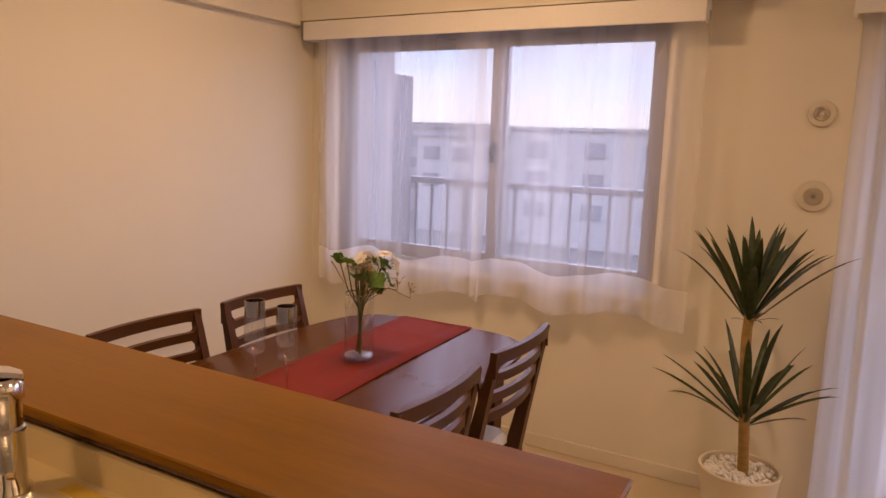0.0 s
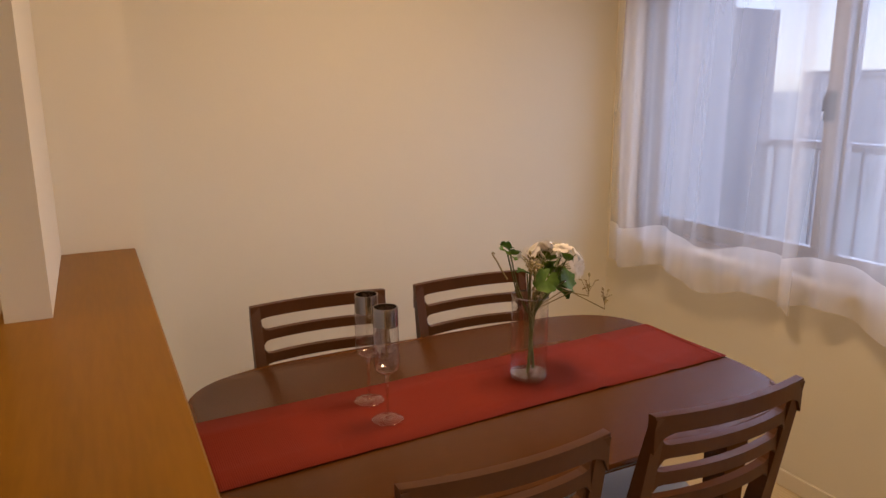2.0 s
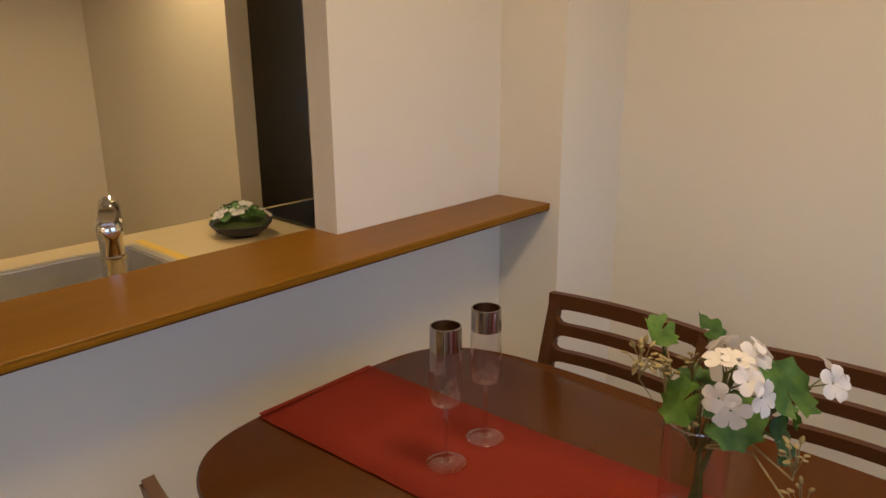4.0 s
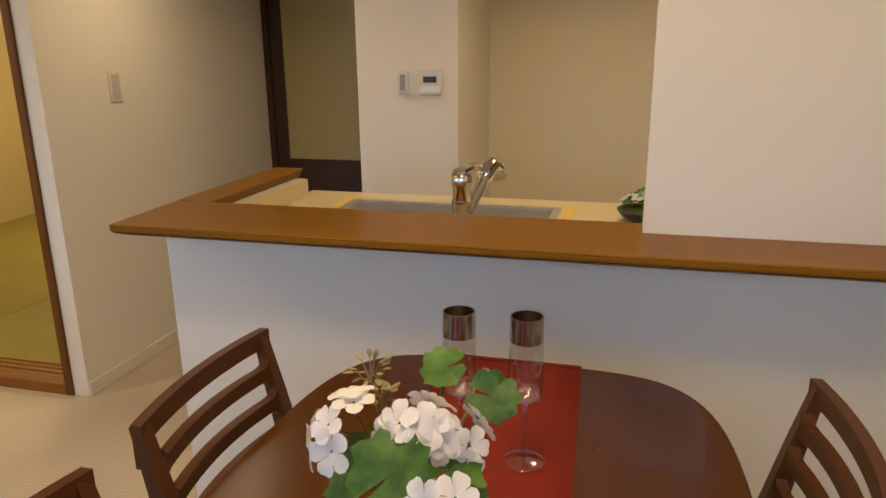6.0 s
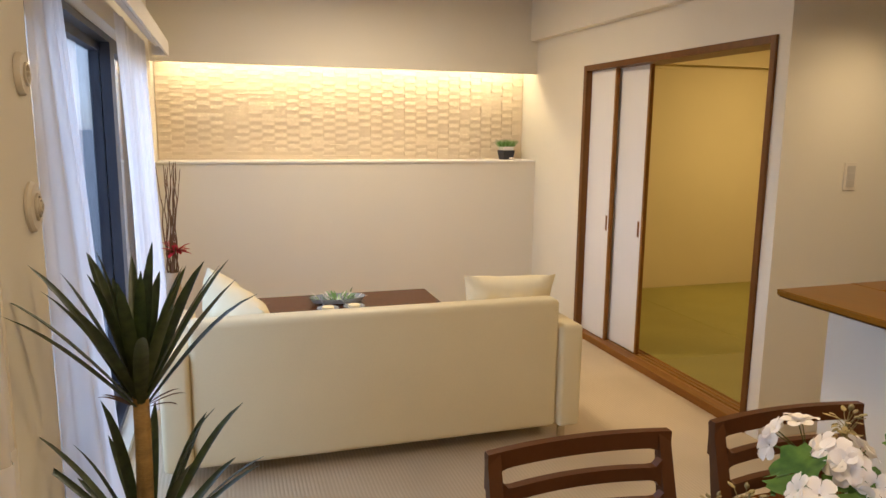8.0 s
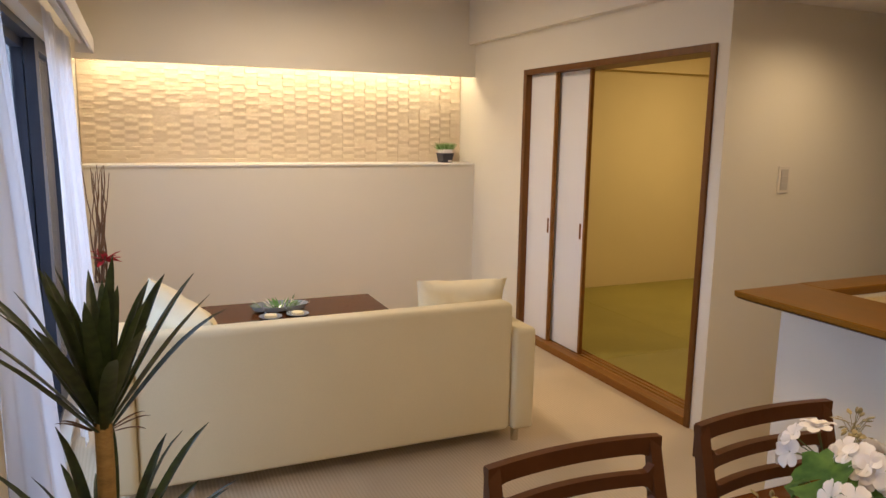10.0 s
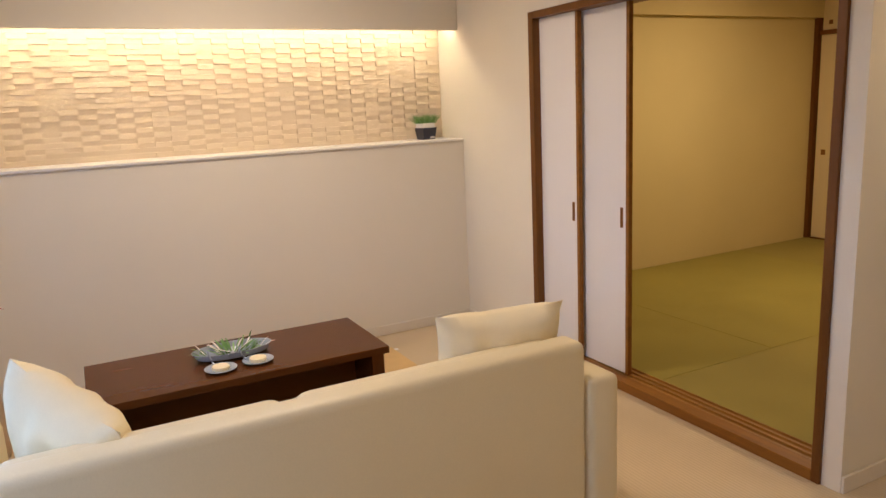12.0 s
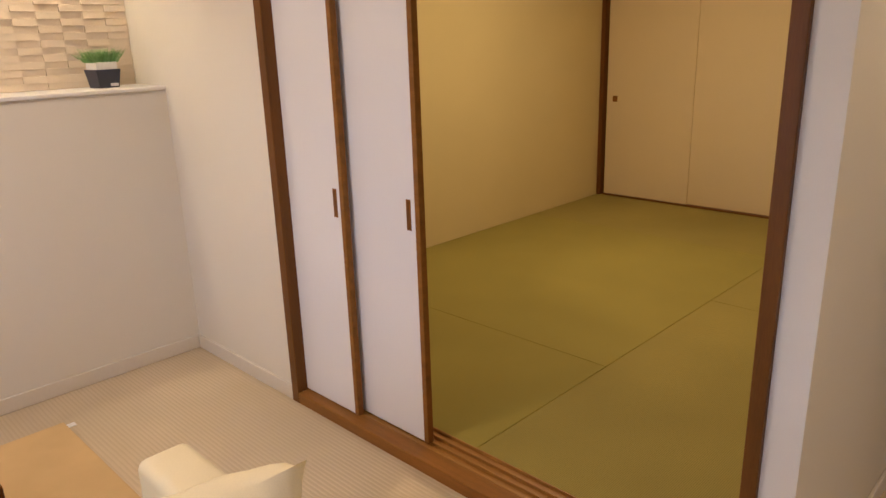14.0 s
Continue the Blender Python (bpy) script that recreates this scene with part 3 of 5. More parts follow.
def far_building(x0, x1, y, depth, top, storeys, bays, mat, label, win=(1.85, 1.35), base=-8.0):
    b = thing("apartment_building", label, "building")
    part("wall", box(x0, x1, y, y + depth, base, top), mat, b)
    part("roof", boxes((x0 - 0.2, x1 + 0.2, y - 0.2, y + depth + 0.2, top, top + 0.3)), ROOFM, b)
    step = (x1 - x0) / bays
    w = to_mesh("window", box(-win[0] / 2, win[0] / 2, -0.08, 0.0, -win[1] / 2, win[1] / 2), FARGLASS)
    for s in range(storeys):
        for k in range(bays):
            piece("window", w, pose(x0 + step * (k + 0.5), y - 0.01, top - 1.67 - 2.72 * s), b)
    return b


far_building(-24.67, 7.43, 58, 12, 2.4, 3, 6, FACADE, "long white three-storey apartment block across the way")
far_building(-52, -27, 75, 14, 2.7, 3, 6, FACADE_B, "pale grey apartment block farther off")
far_building(-36, -25.6, 60, 10, 1.6, 2, 3, FACADE, "low white house beside the apartment block")
far_building(-90, -58, 120, 14, 4.2, 3, 8, FACADE_B, "grey apartment block far off")
far_building(9, 30, 66, 12, 1.6, 2, 5, FACADE_B, "pale grey block across the way")
far_building(-8, 4, 95, 12, 4.0, 3, 3, FACADE_B, "grey block behind the white apartment block")


# ---- tatami room ----
struct("tatami_room_floor", box(3.15, 5.95, -6.35, -2.75, -0.12, 0.004), SILLW, "wooden floor under the mats", "floor")
struct("tatami_room_wall_east", box(5.78, 5.95, -6.35, -2.75, 0.004, 2.3), CLAY, "ochre papered wall of the tatami room", "wall")
struct("tatami_room_beam", box(5.72, 5.78, -6.2, -2.75, 1.93, 2.3), CLAY, "ochre beam along the tatami room wall", "beam")
struct("tatami_room_wall_west", box(3.15, 3.17, -6.35, -2.75, 0.004, 2.3), CLAY, "ochre papered wall of the tatami room", "wall")
struct("tatami_room_wall_south", boxes((3.17, 5.78, -6.35, -6.24, 0.004, 2.3)), CLAY, "ochre wall behind the closet doors", "wall")
struct("tatami_room_ceiling", box(3.15, 5.95, -6.35, -2.75, 2.3, 2.42), FUSUMA, "pale wooden ceiling of the tatami room", "ceiling")
struct("tatami_room_wall_north", boxes((3.17, 3.19, -2.762, -2.751, 0.05, 2.3), (4.83, 5.78, -2.762, -2.751, 0.05, 2.3), (3.19, 4.83, -2.762, -2.751, 1.80, 2.3)), CLAY, "ochre inner face of the doorway wall", "wall")


def mat_piece(x0, x1, y0, y1, mat):
    m = thing("tatami_mat", "green rush tatami mat without border, close laid", "tatami mat", "tatami mats")
    part("rush_cover", box(x0 + 0.0006, x1 - 0.0006, y0 + 0.0006, y1 - 0.0006, 0.0045, 0.045, 0.003), mat, m)


for row in ((4.05, 5.776, -3.525, -2.755, TATAMI), (4.05, 5.776, -5.32, -3.525, TATAMI), (3.175, 4.05, -4.47, -2.755, TATAMI_T), (3.175, 4.05, -6.2, -4.47, TATAMI_T), (4.05, 5.776, -6.2, -5.32, TATAMI_T)):
    mat_piece(*row)

closet = thing("fusuma_closet", "closet with cream fusuma doors and dark brown posts", "closet")
part("post", box(5.745, 5.778, -6.235, -6.165, 0.046, 2.295), FRAME, closet)
part("threshold", box(3.19, 5.725, -6.235, -6.175, 0.046, 0.058), FRAME, closet)
part("lintel", box(3.19, 5.725, -6.235, -6.165, 1.79, 1.825), FRAME, closet)
for k, (a, b) in enumerate(((5.02, 5.725), (4.27, 5.03), (3.5, 4.28))):
    yy = -6.20 - 0.014 * (k % 2)
    d = part("door", box(a, b, yy - 0.008, yy + 0.008, 0.059, 1.789), FUSUMA, closet)
    if k == 0:
        part("pull", box(5.632, 5.672, yy + 0.008, yy + 0.014, 0.785, 0.83, 0.002), SILLW, d, "square brown wooden pull")
for a, b in ((5.02, 5.725), (4.28, 5.02), (3.5, 4.28)):
    d = part("top_door", box(a + 0.002, b - 0.002, -6.218, -6.20, 1.826, 2.294), FUSUMA, closet)
    part("pull", box(b - 0.09, b - 0.055, -6.20, -6.195, 1.87, 1.905, 0.002), SILLW, d)

# sliding door set
dset = tagged(new("door_1"), "brown wooden frame with grooved sill of the sliding doors", "door frame", kind="structure")
part("jamb", box(3.136, 3.168, -2.765, -2.588, 0.0, 1.80, 0.002), FRAME, dset)
part("jamb", box(4.80, 4.841, -2.765, -2.588, 0.0, 1.80, 0.002), FRAME, dset)
part("head", box(3.168, 4.80, -2.765, -2.588, 1.765, 1.80, 0.002), FRAME, dset)
part("sill_nosing", box(3.168, 4.80, -2.652, -2.588, 0.0, 0.045, 0.003), SILLW, dset)
sill_bm = box(3.168, 4.80, -2.765, -2.652, 0.0, 0.034)
for g in range(4):
    add_box(sill_bm, 3.168, 4.80, -2.763 + 0.0335 * g, -2.753 + 0.0335 * g, 0.034, 0.044)
part("grooved_sill", sill_bm, TRACK, dset)


def sliding_door(x0, x1, y, hx):
    d = thing("sliding_door", "white papered sliding door with a brown edge, pushed open", "sliding door", "sliding doors")
    part("panel", box(x0 + 0.02, x1, y - 0.009, y + 0.009, 0.05, 1.764), PANELW, d)
    part("edge_stile", box(x0, x0 + 0.02, y - 0.012, y + 0.012, 0.047, 1.764, 0.002), SILLW, d, "reddish brown wooden edge")
    part("foot_rail", box(x0 + 0.02, x1, y - 0.0085, y + 0.0085, 0.047, 0.05), FRAME, d)
    part("pull", boxes((hx - 0.009, hx + 0.009, y + 0.009, y + 0.0115, 0.76, 0.855)), SILLW, d, "narrow recessed brown pull")
    part("pull_recess", boxes((hx - 0.005, hx + 0.005, y + 0.0115, y + 0.0125, 0.765, 0.85)), FRAME, d)


sliding_door(4.490, 4.80, -2.640, 4.536)
sliding_door(4.178, 4.63, -2.676, 4.226)


# ---- lit niche ----
panel = struct("niche_stone_panel", box(5.868, 5.879, -2.598, 0.113, 1.157, 1.884), STONE, "beige split stone cladding at the back of the lit niche", "wall panel")
rng = random.Random(12)
PITCH, RUN = 0.0269, 0.0873


def stone_tile(low, high):
    """A split stone whose face leans out from its upper to its lower edge."""
    a, b, z = -RUN / 2, RUN / 2, PITCH / 2 - 0.0002
    return loft([[(-low, y, -z), (-high, y, z), (0, y, z), (0, y, -z)] for y in (a, b)])


tile_proud, tile_flat = to_mesh("tile", stone_tile(0.0242, 0.0214), STONE), to_mesh("tile", stone_tile(0.0174, 0.0172), STONE)

rest = []
for r in range(27):
    for k in range(31):
        stands = (r + k) % 2 == 1 if rng.random() > 0.18 else rng.random() < 0.5
        tile_mesh = tile_proud if stands else tile_flat
        m = pose(5.874 - rng.choice((0.0, 0.0003, 0.0008)), -2.597 + RUN * (k + 0.5), 1.157 + PITCH * (r + 0.5), 0, 0, 0)
        if k < 11:
            piece("tile", tile_mesh, m, panel)
        else:
            rest.append((tile_mesh, m))
bm = bmesh.new()
for stone, m in rest:
    b2 = bmesh.new()
    b2.from_mesh(stone)
    b2.transform(m)
    tmp = bpy.data.meshes.new("t")
    b2.to_mesh(tmp)
    b2.free()
    bm.from_mesh(tmp)
    bpy.data.meshes.remove(tmp)
tagged(part("tile_field", bm, STONE_F, panel), kind="stuff")
for dx, dy, dz, dw, tone in DOMES:
    c = thing("ceiling_dome_light", "round white ceiling dome light, lit", "ceiling light", "dome lights", pose(dx, dy, dz))
    part("dome", turned([(0.24, 0.0), (0.24, -0.02), (0.22, -0.055), (0.15, -0.075), (0.0, -0.08)], 32), PORCELAIN, c, smooth=True)
tube_lamp = thing("cove_light", "warm lit tube hidden behind the niche fascia", "lamp")
part("tube", tube([(5.71, -2.56, 1.858), (5.71, 0.05, 1.858)], 0.011, 8), COVE, tube_lamp)
part("batten", box(5.695, 5.725, -2.58, 0.07, 1.872, 1.884), TRIM, tube_lamp)

# ---- ceiling lights ----
for dx, dy, dz, dw in DOWNLIGHTS:
    c = thing("downlight", "round recessed ceiling downlight, lit warm white", "ceiling light", "downlights", pose(dx, dy, dz))
    top = 0.02
    part("trim_ring", turned([(0.058, top), (0.058, 0.008), (0.048, 0.004), (0.044, 0.010), (0.044, top)], 28), TRIM, c, smooth=True)
    part("diffuser", turned([(0.0, 0.012), (0.0435, 0.012), (0.0435, 0.018), (0.0, 0.018)], 24), LAMPON, c)


# ---- kitchen ----
base = thing("kitchen_cabinet", "cream kitchen base cabinet under the worktop", "cabinet")
part("body", boxes((0.04, 1.22, -2.72, -2.135, 0, 0.808), (1.90, 2.11, -2.72, -2.135, 0, 0.808), (1.22, 1.90, -2.72, -2.135, 0, 0.62), (1.22, 1.90, -2.72, -2.68, 0.62, 0.808)), TRIM, base)
SX0, SX1, SY0, SY1 = 1.24, 1.88, -2.62, -2.235
wt = thing("worktop", "cream kitchen worktop with yellow masking tape round the sink", "worktop")
part("slab", boxes((0.04, SX0, -2.76, -2.151, 0.81, 0.85), (SX1, 2.113, -2.76, -2.151, 0.81, 0.85), (SX0, SX1, -2.76, SY0, 0.81, 0.85), (SX0, SX1, SY1, -2.151, 0.81, 0.85)), WORKTOP, wt)
part("splash_strip", boxes((0.99, 2.113, -2.151, -2.137, 0.85, 0.902), (2.10, 2.113, -2.70, -2.151, 0.85, 0.902)), WORKTOP, wt)
for a, b, c, d in ((SX0 - 0.06, SX0 - 0.035, SY0 - 0.05, SY1 + 0.055), (SX1 + 0.03, SX1 + 0.055, SY0 - 0.05, SY1 + 0.055), (SX0 - 0.035, SX0 + 0.03, SY1 + 0.03, SY1 + 0.055), (SX1 - 0.04, SX1 + 0.03, SY0 - 0.05, SY0 - 0.025), (1.49, 1.60, -2.19, -2.165)):
    part("tape", box(a, b, c, d, 0.8501, 0.8512), TAPE, wt, "strip of yellow masking tape")
sink = thing("sink", "stainless steel sink let into the worktop", "sink")
part("rim", boxes((SX0 - 0.02, SX0, SY0 - 0.02, SY1 + 0.02, 0.8502, 0.854), (SX1, SX1 + 0.02, SY0 - 0.02, SY1 + 0.02, 0.8502, 0.854), (SX0, SX1, SY0 - 0.02, SY0, 0.8502, 0.854), (SX0, SX1, SY1, SY1 + 0.02, 0.8502, 0.854)), BASIN, sink)
part("basin", boxes((SX0, SX1, SY0, SY1, 0.655, 0.66), (SX0, SX0 + 0.004, SY0, SY1, 0.66, 0.85), (SX1 - 0.004, SX1, SY0, SY1, 0.66, 0.85), (SX0 + 0.004, SX1 - 0.004, SY0, SY0 + 0.004, 0.66, 0.85), (SX0 + 0.004, SX1 - 0.004, SY1 - 0.004, SY1, 0.66, 0.85)), BASIN, sink)

tap = thing("mixer_tap", "chrome single-lever mixer tap behind the sink", "tap", at=pose(1.442, -2.232, 0.85, 0, 0, -24) @ Matrix.Scale(1.06, 4))
part("body", turned([(0.0, 0.0), (0.029, 0.0), (0.029, 0.010), (0.024, 0.016), (0.023, 0.085), (0.025, 0.089), (0.025, 0.094), (0.022, 0.097), (0.0225, 0.130), (0.025, 0.134), (0.0255, 0.155), (0.020, 0.163), (0.0, 0.166)], 28), CHROME, tap, smooth=True)
part("spout", tube([(0, -0.005, 0.045), (0.0, -0.036, 0.072), (0.0, -0.070, 0.108), (0.0, -0.096, 0.138), (0.0, -0.114, 0.155)], 0.0150, 16), CHROME, tap, smooth=True)
part("spray_head", tube([(0, -0.096, 0.141), (0, -0.112, 0.157), (0.0, -0.132, 0.166), (0.0, -0.152, 0.158), (0.0, -0.160, 0.130)], 0.0225, 18), CHROME, tap, smooth=True)
part("lever", loft([[(w, y, z), (w * 0.5, y, z - 0.004), (-w * 0.5, y, z - 0.004), (-w, y, z), (-w * 0.8, y, z + 0.006), (w * 0.8, y, z + 0.006)] for w, y, z in ((0.012, 0.024, 0.160), (0.020, 0.010, 0.166), (0.020, -0.02, 0.172), (0.017, -0.04, 0.175), (0.014, -0.064, 0.175), (0.012, -0.072, 0.171))]), CHROME, tap, smooth=True)

stove = thing("cooktop", "black glass cooktop let into the worktop", "cooktop")
part("glass_top", box(0.26, 0.80, -2.70, -2.20, 0.8505, 0.862, 0.004), IRON, stove)
for x, y in ((0.42, -2.34), (0.64, -2.34), (0.53, -2.58)):
    g = bmesh.new()
    add_turned(g, [(0.085, 0.0), (0.085, 0.014), (0.075, 0.014), (0.075, 0.0)], 20, (x, y, 0.862))
    for k in range(4):
        a = math.pi / 4 + k * math.pi / 2
        add_tube(g, [(x + 0.03 * math.cos(a), y + 0.03 * math.sin(a), 0.876), (x + 0.09 * math.cos(a), y + 0.09 * math.sin(a), 0.872)], 0.004, 6)
    part("burner_grate", g, BLACK, stove)
pan = thing("saucepan", "steel saucepan with a knobbed lid on the cooktop", "pan", at=pose(0.50, -2.34, 0.878))
part("pot", turned([(0.0, 0.0), (0.078, 0.0), (0.084, 0.006), (0.084, 0.055), (0.088, 0.057), (0.088, 0.06), (0.0, 0.06)], 28), STEEL, pan, smooth=True)
part("lid", turned([(0.086, 0.061), (0.07, 0.072), (0.03, 0.08), (0.0, 0.081)], 28), STEEL, pan, smooth=True)
part("knob", turned([(0.006, 0.079), (0.006, 0.088), (0.014, 0.094), (0.014, 0.104), (0.0, 0.108)], 16), CHROME, pan, smooth=True)
part("handle", tube([(0.085, 0.0, 0.045), (0.13, 0.01, 0.05), (0.2, 0.02, 0.052)], 0.009, 8), BLACK, pan)
hood = thing("range_hood", "dark metal range hood over the cooktop", "range hood")
part("canopy", loft([[(0.05, -2.75, z), (x, -2.75, z), (x, -2.16, z), (0.05, -2.16, z)] for z, x in ((1.505, 0.44), (1.54, 0.44), (1.66, 0.40), (1.984, 0.40))]), GREYPL, hood)
part("lamp_lens", box(0.15, 0.35, -2.5, -2.4, 1.499, 1.5048), PORCELAIN, hood)


def petal_flower(bm, c, axis, size, n=5, spin=0.0):
    """Petals, each a small cupped fan of faces."""
    axis = Vector(axis).normalized()
    u = axis.cross(Vector((0.3, 0.2, 0.9))).normalized()
    v = axis.cross(u)
    for k in range(n):
        a = spin + 2 * math.pi * k / n
        d = math.cos(a) * u + math.sin(a) * v
        s = axis.cross(d)
        rows = []
        for t, w, up in ((0.06, 0.05, 0.0), (0.30, 0.22, 0.10), (0.62, 0.42, 0.18), (0.88, 0.38, 0.17), (1.02, 0.20, 0.12)):
            p = Vector(c) + size * (t * d + up * axis)
            rows.append([bm.verts.new(p + size * (w * s + 0.06 * axis)), bm.verts.new(p), bm.verts.new(p - size * (w * s - 0.06 * axis))])
        for r, q in zip(rows, rows[1:]):
            bm.faces.new((r[0], r[1], q[1], q[0]))
            bm.faces.new((r[1], r[2], q[2], q[1]))


def round_leaf(c, axis, size, spin, rng):
    """A scalloped, cupped leaf with a notch at its stalk."""
    bm = bmesh.new()
    axis = Vector(axis).normalized()
    u = axis.cross(Vector((0.2, 0.9, 0.3))).normalized()
    v = axis.cross(u)
    mid = bm.verts.new(Vector(c) + 0.02 * size * axis)
    rim_a, rim_b = [], []
    n = 26
    for k in range(n):
        a = spin + math.radians(7) + (2 * math.pi - math.radians(14)) * k / (n - 1)
        r = size * (1 + 0.09 * math.cos(9 * a) + rng.uniform(-0.02, 0.02))
        d = math.cos(a) * u + math.sin(a) * v
        lift = 0.17 * math.sin(3.0 * a) + 0.07 * math.cos(9 * a) + 0.04
        rim_a.append(bm.verts.new(Vector(c) + 0.55 * r * d + size * 0.10 * axis))
        rim_b.append(bm.verts.new(Vector(c) + r * d + size * (0.10 + lift) * axis))
    for k in range(n - 1):
        bm.faces.new((mid, rim_a[k], rim_a[k + 1]))
        bm.faces.new((rim_a[k], rim_b[k], rim_b[k + 1], rim_a[k + 1]))
    return bm


def bouquet_bowl(x, y, z):
    rng = random.Random(4)
    b = thing("flower_bowl", "black bowl of white and green artificial flowers on the worktop", "flower bowl", at=pose(x, y, z) @ Matrix.Scale(0.84, 4))
    part("bowl", turned([(0.0, 0.0), (0.05, 0.0), (0.085, 0.02), (0.105, 0.045), (0.10, 0.045), (0.07, 0.028), (0.0, 0.022)], 28), NAVY, b, smooth=True)
    for k in range(26):
        a, r = rng.uniform(0, 6.28), 0.085 * math.sqrt(rng.random())
        p = (r * math.cos(a), r * math.sin(a), 0.052 + 0.045 * (1 - (r / 0.09) ** 2) + rng.uniform(-0.008, 0.014))
        ax = (p[0] * 6, p[1] * 6, 0.7)
        if k % 5 < 2:
            bm = bmesh.new()
            petal_flower(bm, p, ax, rng.uniform(0.022, 0.030), 5, rng.uniform(0, 6))
            part("blossom", bm, PETAL, b, smooth=True)
        else:
            part("leaf", round_leaf(p, ax, 0.028, rng.uniform(0, 6), rng), GRASS if k % 2 else LEAF, b, smooth=True)
    part("moss", turned([(0.09, 0.04), (0.075, 0.046), (0.04, 0.055), (0.0, 0.058)], 18), STEM, b)


bouquet_bowl(0.965, -2.51, 0.8505)

ctl = thing("heater_control", "white wall control panel with a grey display", "control panel")
part("case", box(1.747, 1.839, -3.209, -3.191, 1.158, 1.256, 0.004), PLASTIC, ctl)
part("display", box(1.767, 1.820, -3.191, -3.189, 1.205, 1.228), SCREEN, ctl)
part("button_flap", box(1.757, 1.829, -3.191, -3.188, 1.168, 1.192, 0.001), TRIM, ctl)
sw = thing("light_switch", "white light switch plate with a grey rocker", "switch", "light switches")
part("plate", box(1.885, 1.93, -3.209, -3.20, 1.16, 1.25, 0.003), PLASTIC, sw)
part("rocker", box(1.897, 1.918, -3.20, -3.196, 1.175, 1.235, 0.002), GREYPL, sw)
sw = thing("light_switch", "beige wall plate with three rocker switches in the passage", "switch", "light switches")
part("plate", box(3.059, 3.0645, -3.022, -2.947, 1.135, 1.26, 0.003), SWITCHP, sw)
for k in range(3):
    part("rocker", box(3.0565, 3.059, -3.007, -2.962, 1.15 + 0.032 * k, 1.181 + 0.032 * k, 0.001), ROCKER, sw)

# passage door
door = tagged(new("door_2"), "dark brown door with a tall frosted glass panel, shut", "door", kind="structure")
part("frame", boxes((3.032, 3.0645, -4.33, -4.24, 0, 1.87), (2.101, 2.18, -4.33, -4.24, 0, 1.87), (2.18, 3.032, -4.33, -4.24, 1.84, 1.87)), DOORW, door)
part("leaf", boxes((2.965, 3.031, -4.31, -4.27, 0.005, 1.838), (2.181, 2.30, -4.31, -4.27, 0.005, 1.838), (2.30, 2.965, -4.31, -4.27, 1.69, 1.838), (2.30, 2.965, -4.31, -4.27, 0.005, 0.715)), DOORW, door)
part("glass_panel", box(2.30, 2.965, -4.295, -4.285, 0.715, 1.69), FROST, door)
part("door_handle", boxes((2.225, 2.25, -4.27, -4.262, 0.86, 0.98), (2.23, 2.245, -4.262, -4.225, 0.925, 0.94), (2.23, 2.33, -4.235, -4.222, 0.925, 0.94)), STEEL, door)
stop = thing("door_stop", "small dark rubber door stop on the carpet", "door stop", at=pose(3.02, -3.64, 0))
part("base", turned([(0.0, 0.0), (0.022, 0.0), (0.022, 0.006), (0.010, 0.01), (0.010, 0.03), (0.0, 0.03)], 16), STEEL, stop, smooth=True)
part("rubber_cap", turned([(0.0, 0.03), (0.018, 0.03), (0.018, 0.046), (0.014, 0.05), (0.0, 0.05)], 16), BLACK, stop, smooth=True)

# ---- dining corner ----
TX0, TX1, TY0, TY1, TZ = 0.82, 1.61, -1.835, -0.535, 0.697


def table_outline(inset):
    """Barrel-shaped plan with broad rounded corners."""
    cx, cy, hx, hy = (TX0 + TX1) / 2, (TY0 + TY1) / 2, (TX1 - TX0) / 2 - inset, (TY1 - TY0) / 2 - inset
    pts = []
    for i in range(72):
        a = 2 * math.pi * i / 72
        c, s = math.cos(a), math.sin(a)
        e = 2 / 4.6
        pts.append((cx + hx * math.copysign(abs(c) ** e, c), cy + hy * math.copysign(abs(s) ** e, s)))
    return pts


table = thing("dining_table", "dark walnut dining table with rounded corners", "table")
part("tabletop", loft([[(x, y, z) for x, y in table_outline(k)] for k, z in ((0.03, TZ - 0.028), (0.008, TZ - 0.018), (0.0, TZ - 0.008), (0.001, TZ - 0.003), (0.004, TZ))]), WALNUT, table, smooth=True)
part("apron", boxes((TX0 + 0.10, TX1 - 0.10, TY0 + 0.14, TY0 + 0.16, TZ - 0.09, TZ - 0.028), (TX0 + 0.10, TX1 - 0.10, TY1 - 0.16, TY1 - 0.14, TZ - 0.09, TZ - 0.028), (TX0 + 0.10, TX0 + 0.12, TY0 + 0.16, TY1 - 0.16, TZ - 0.09, TZ - 0.028), (TX1 - 0.12, TX1 - 0.10, TY0 + 0.16, TY1 - 0.16, TZ - 0.09, TZ - 0.028)), WALNUT, table)
for x in (TX0 + 0.13, TX1 - 0.13):
    for y in (TY0 + 0.17, TY1 - 0.17):
        part("leg", loft([[(x + sx * r, y + sy * r, z) for sx, sy in ((-1, -1), (1, -1), (1, 1), (-1, 1))] for z, r in ((0, 0.022), (0.3, 0.028), (TZ - 0.028, 0.034))]), WALNUT, table)

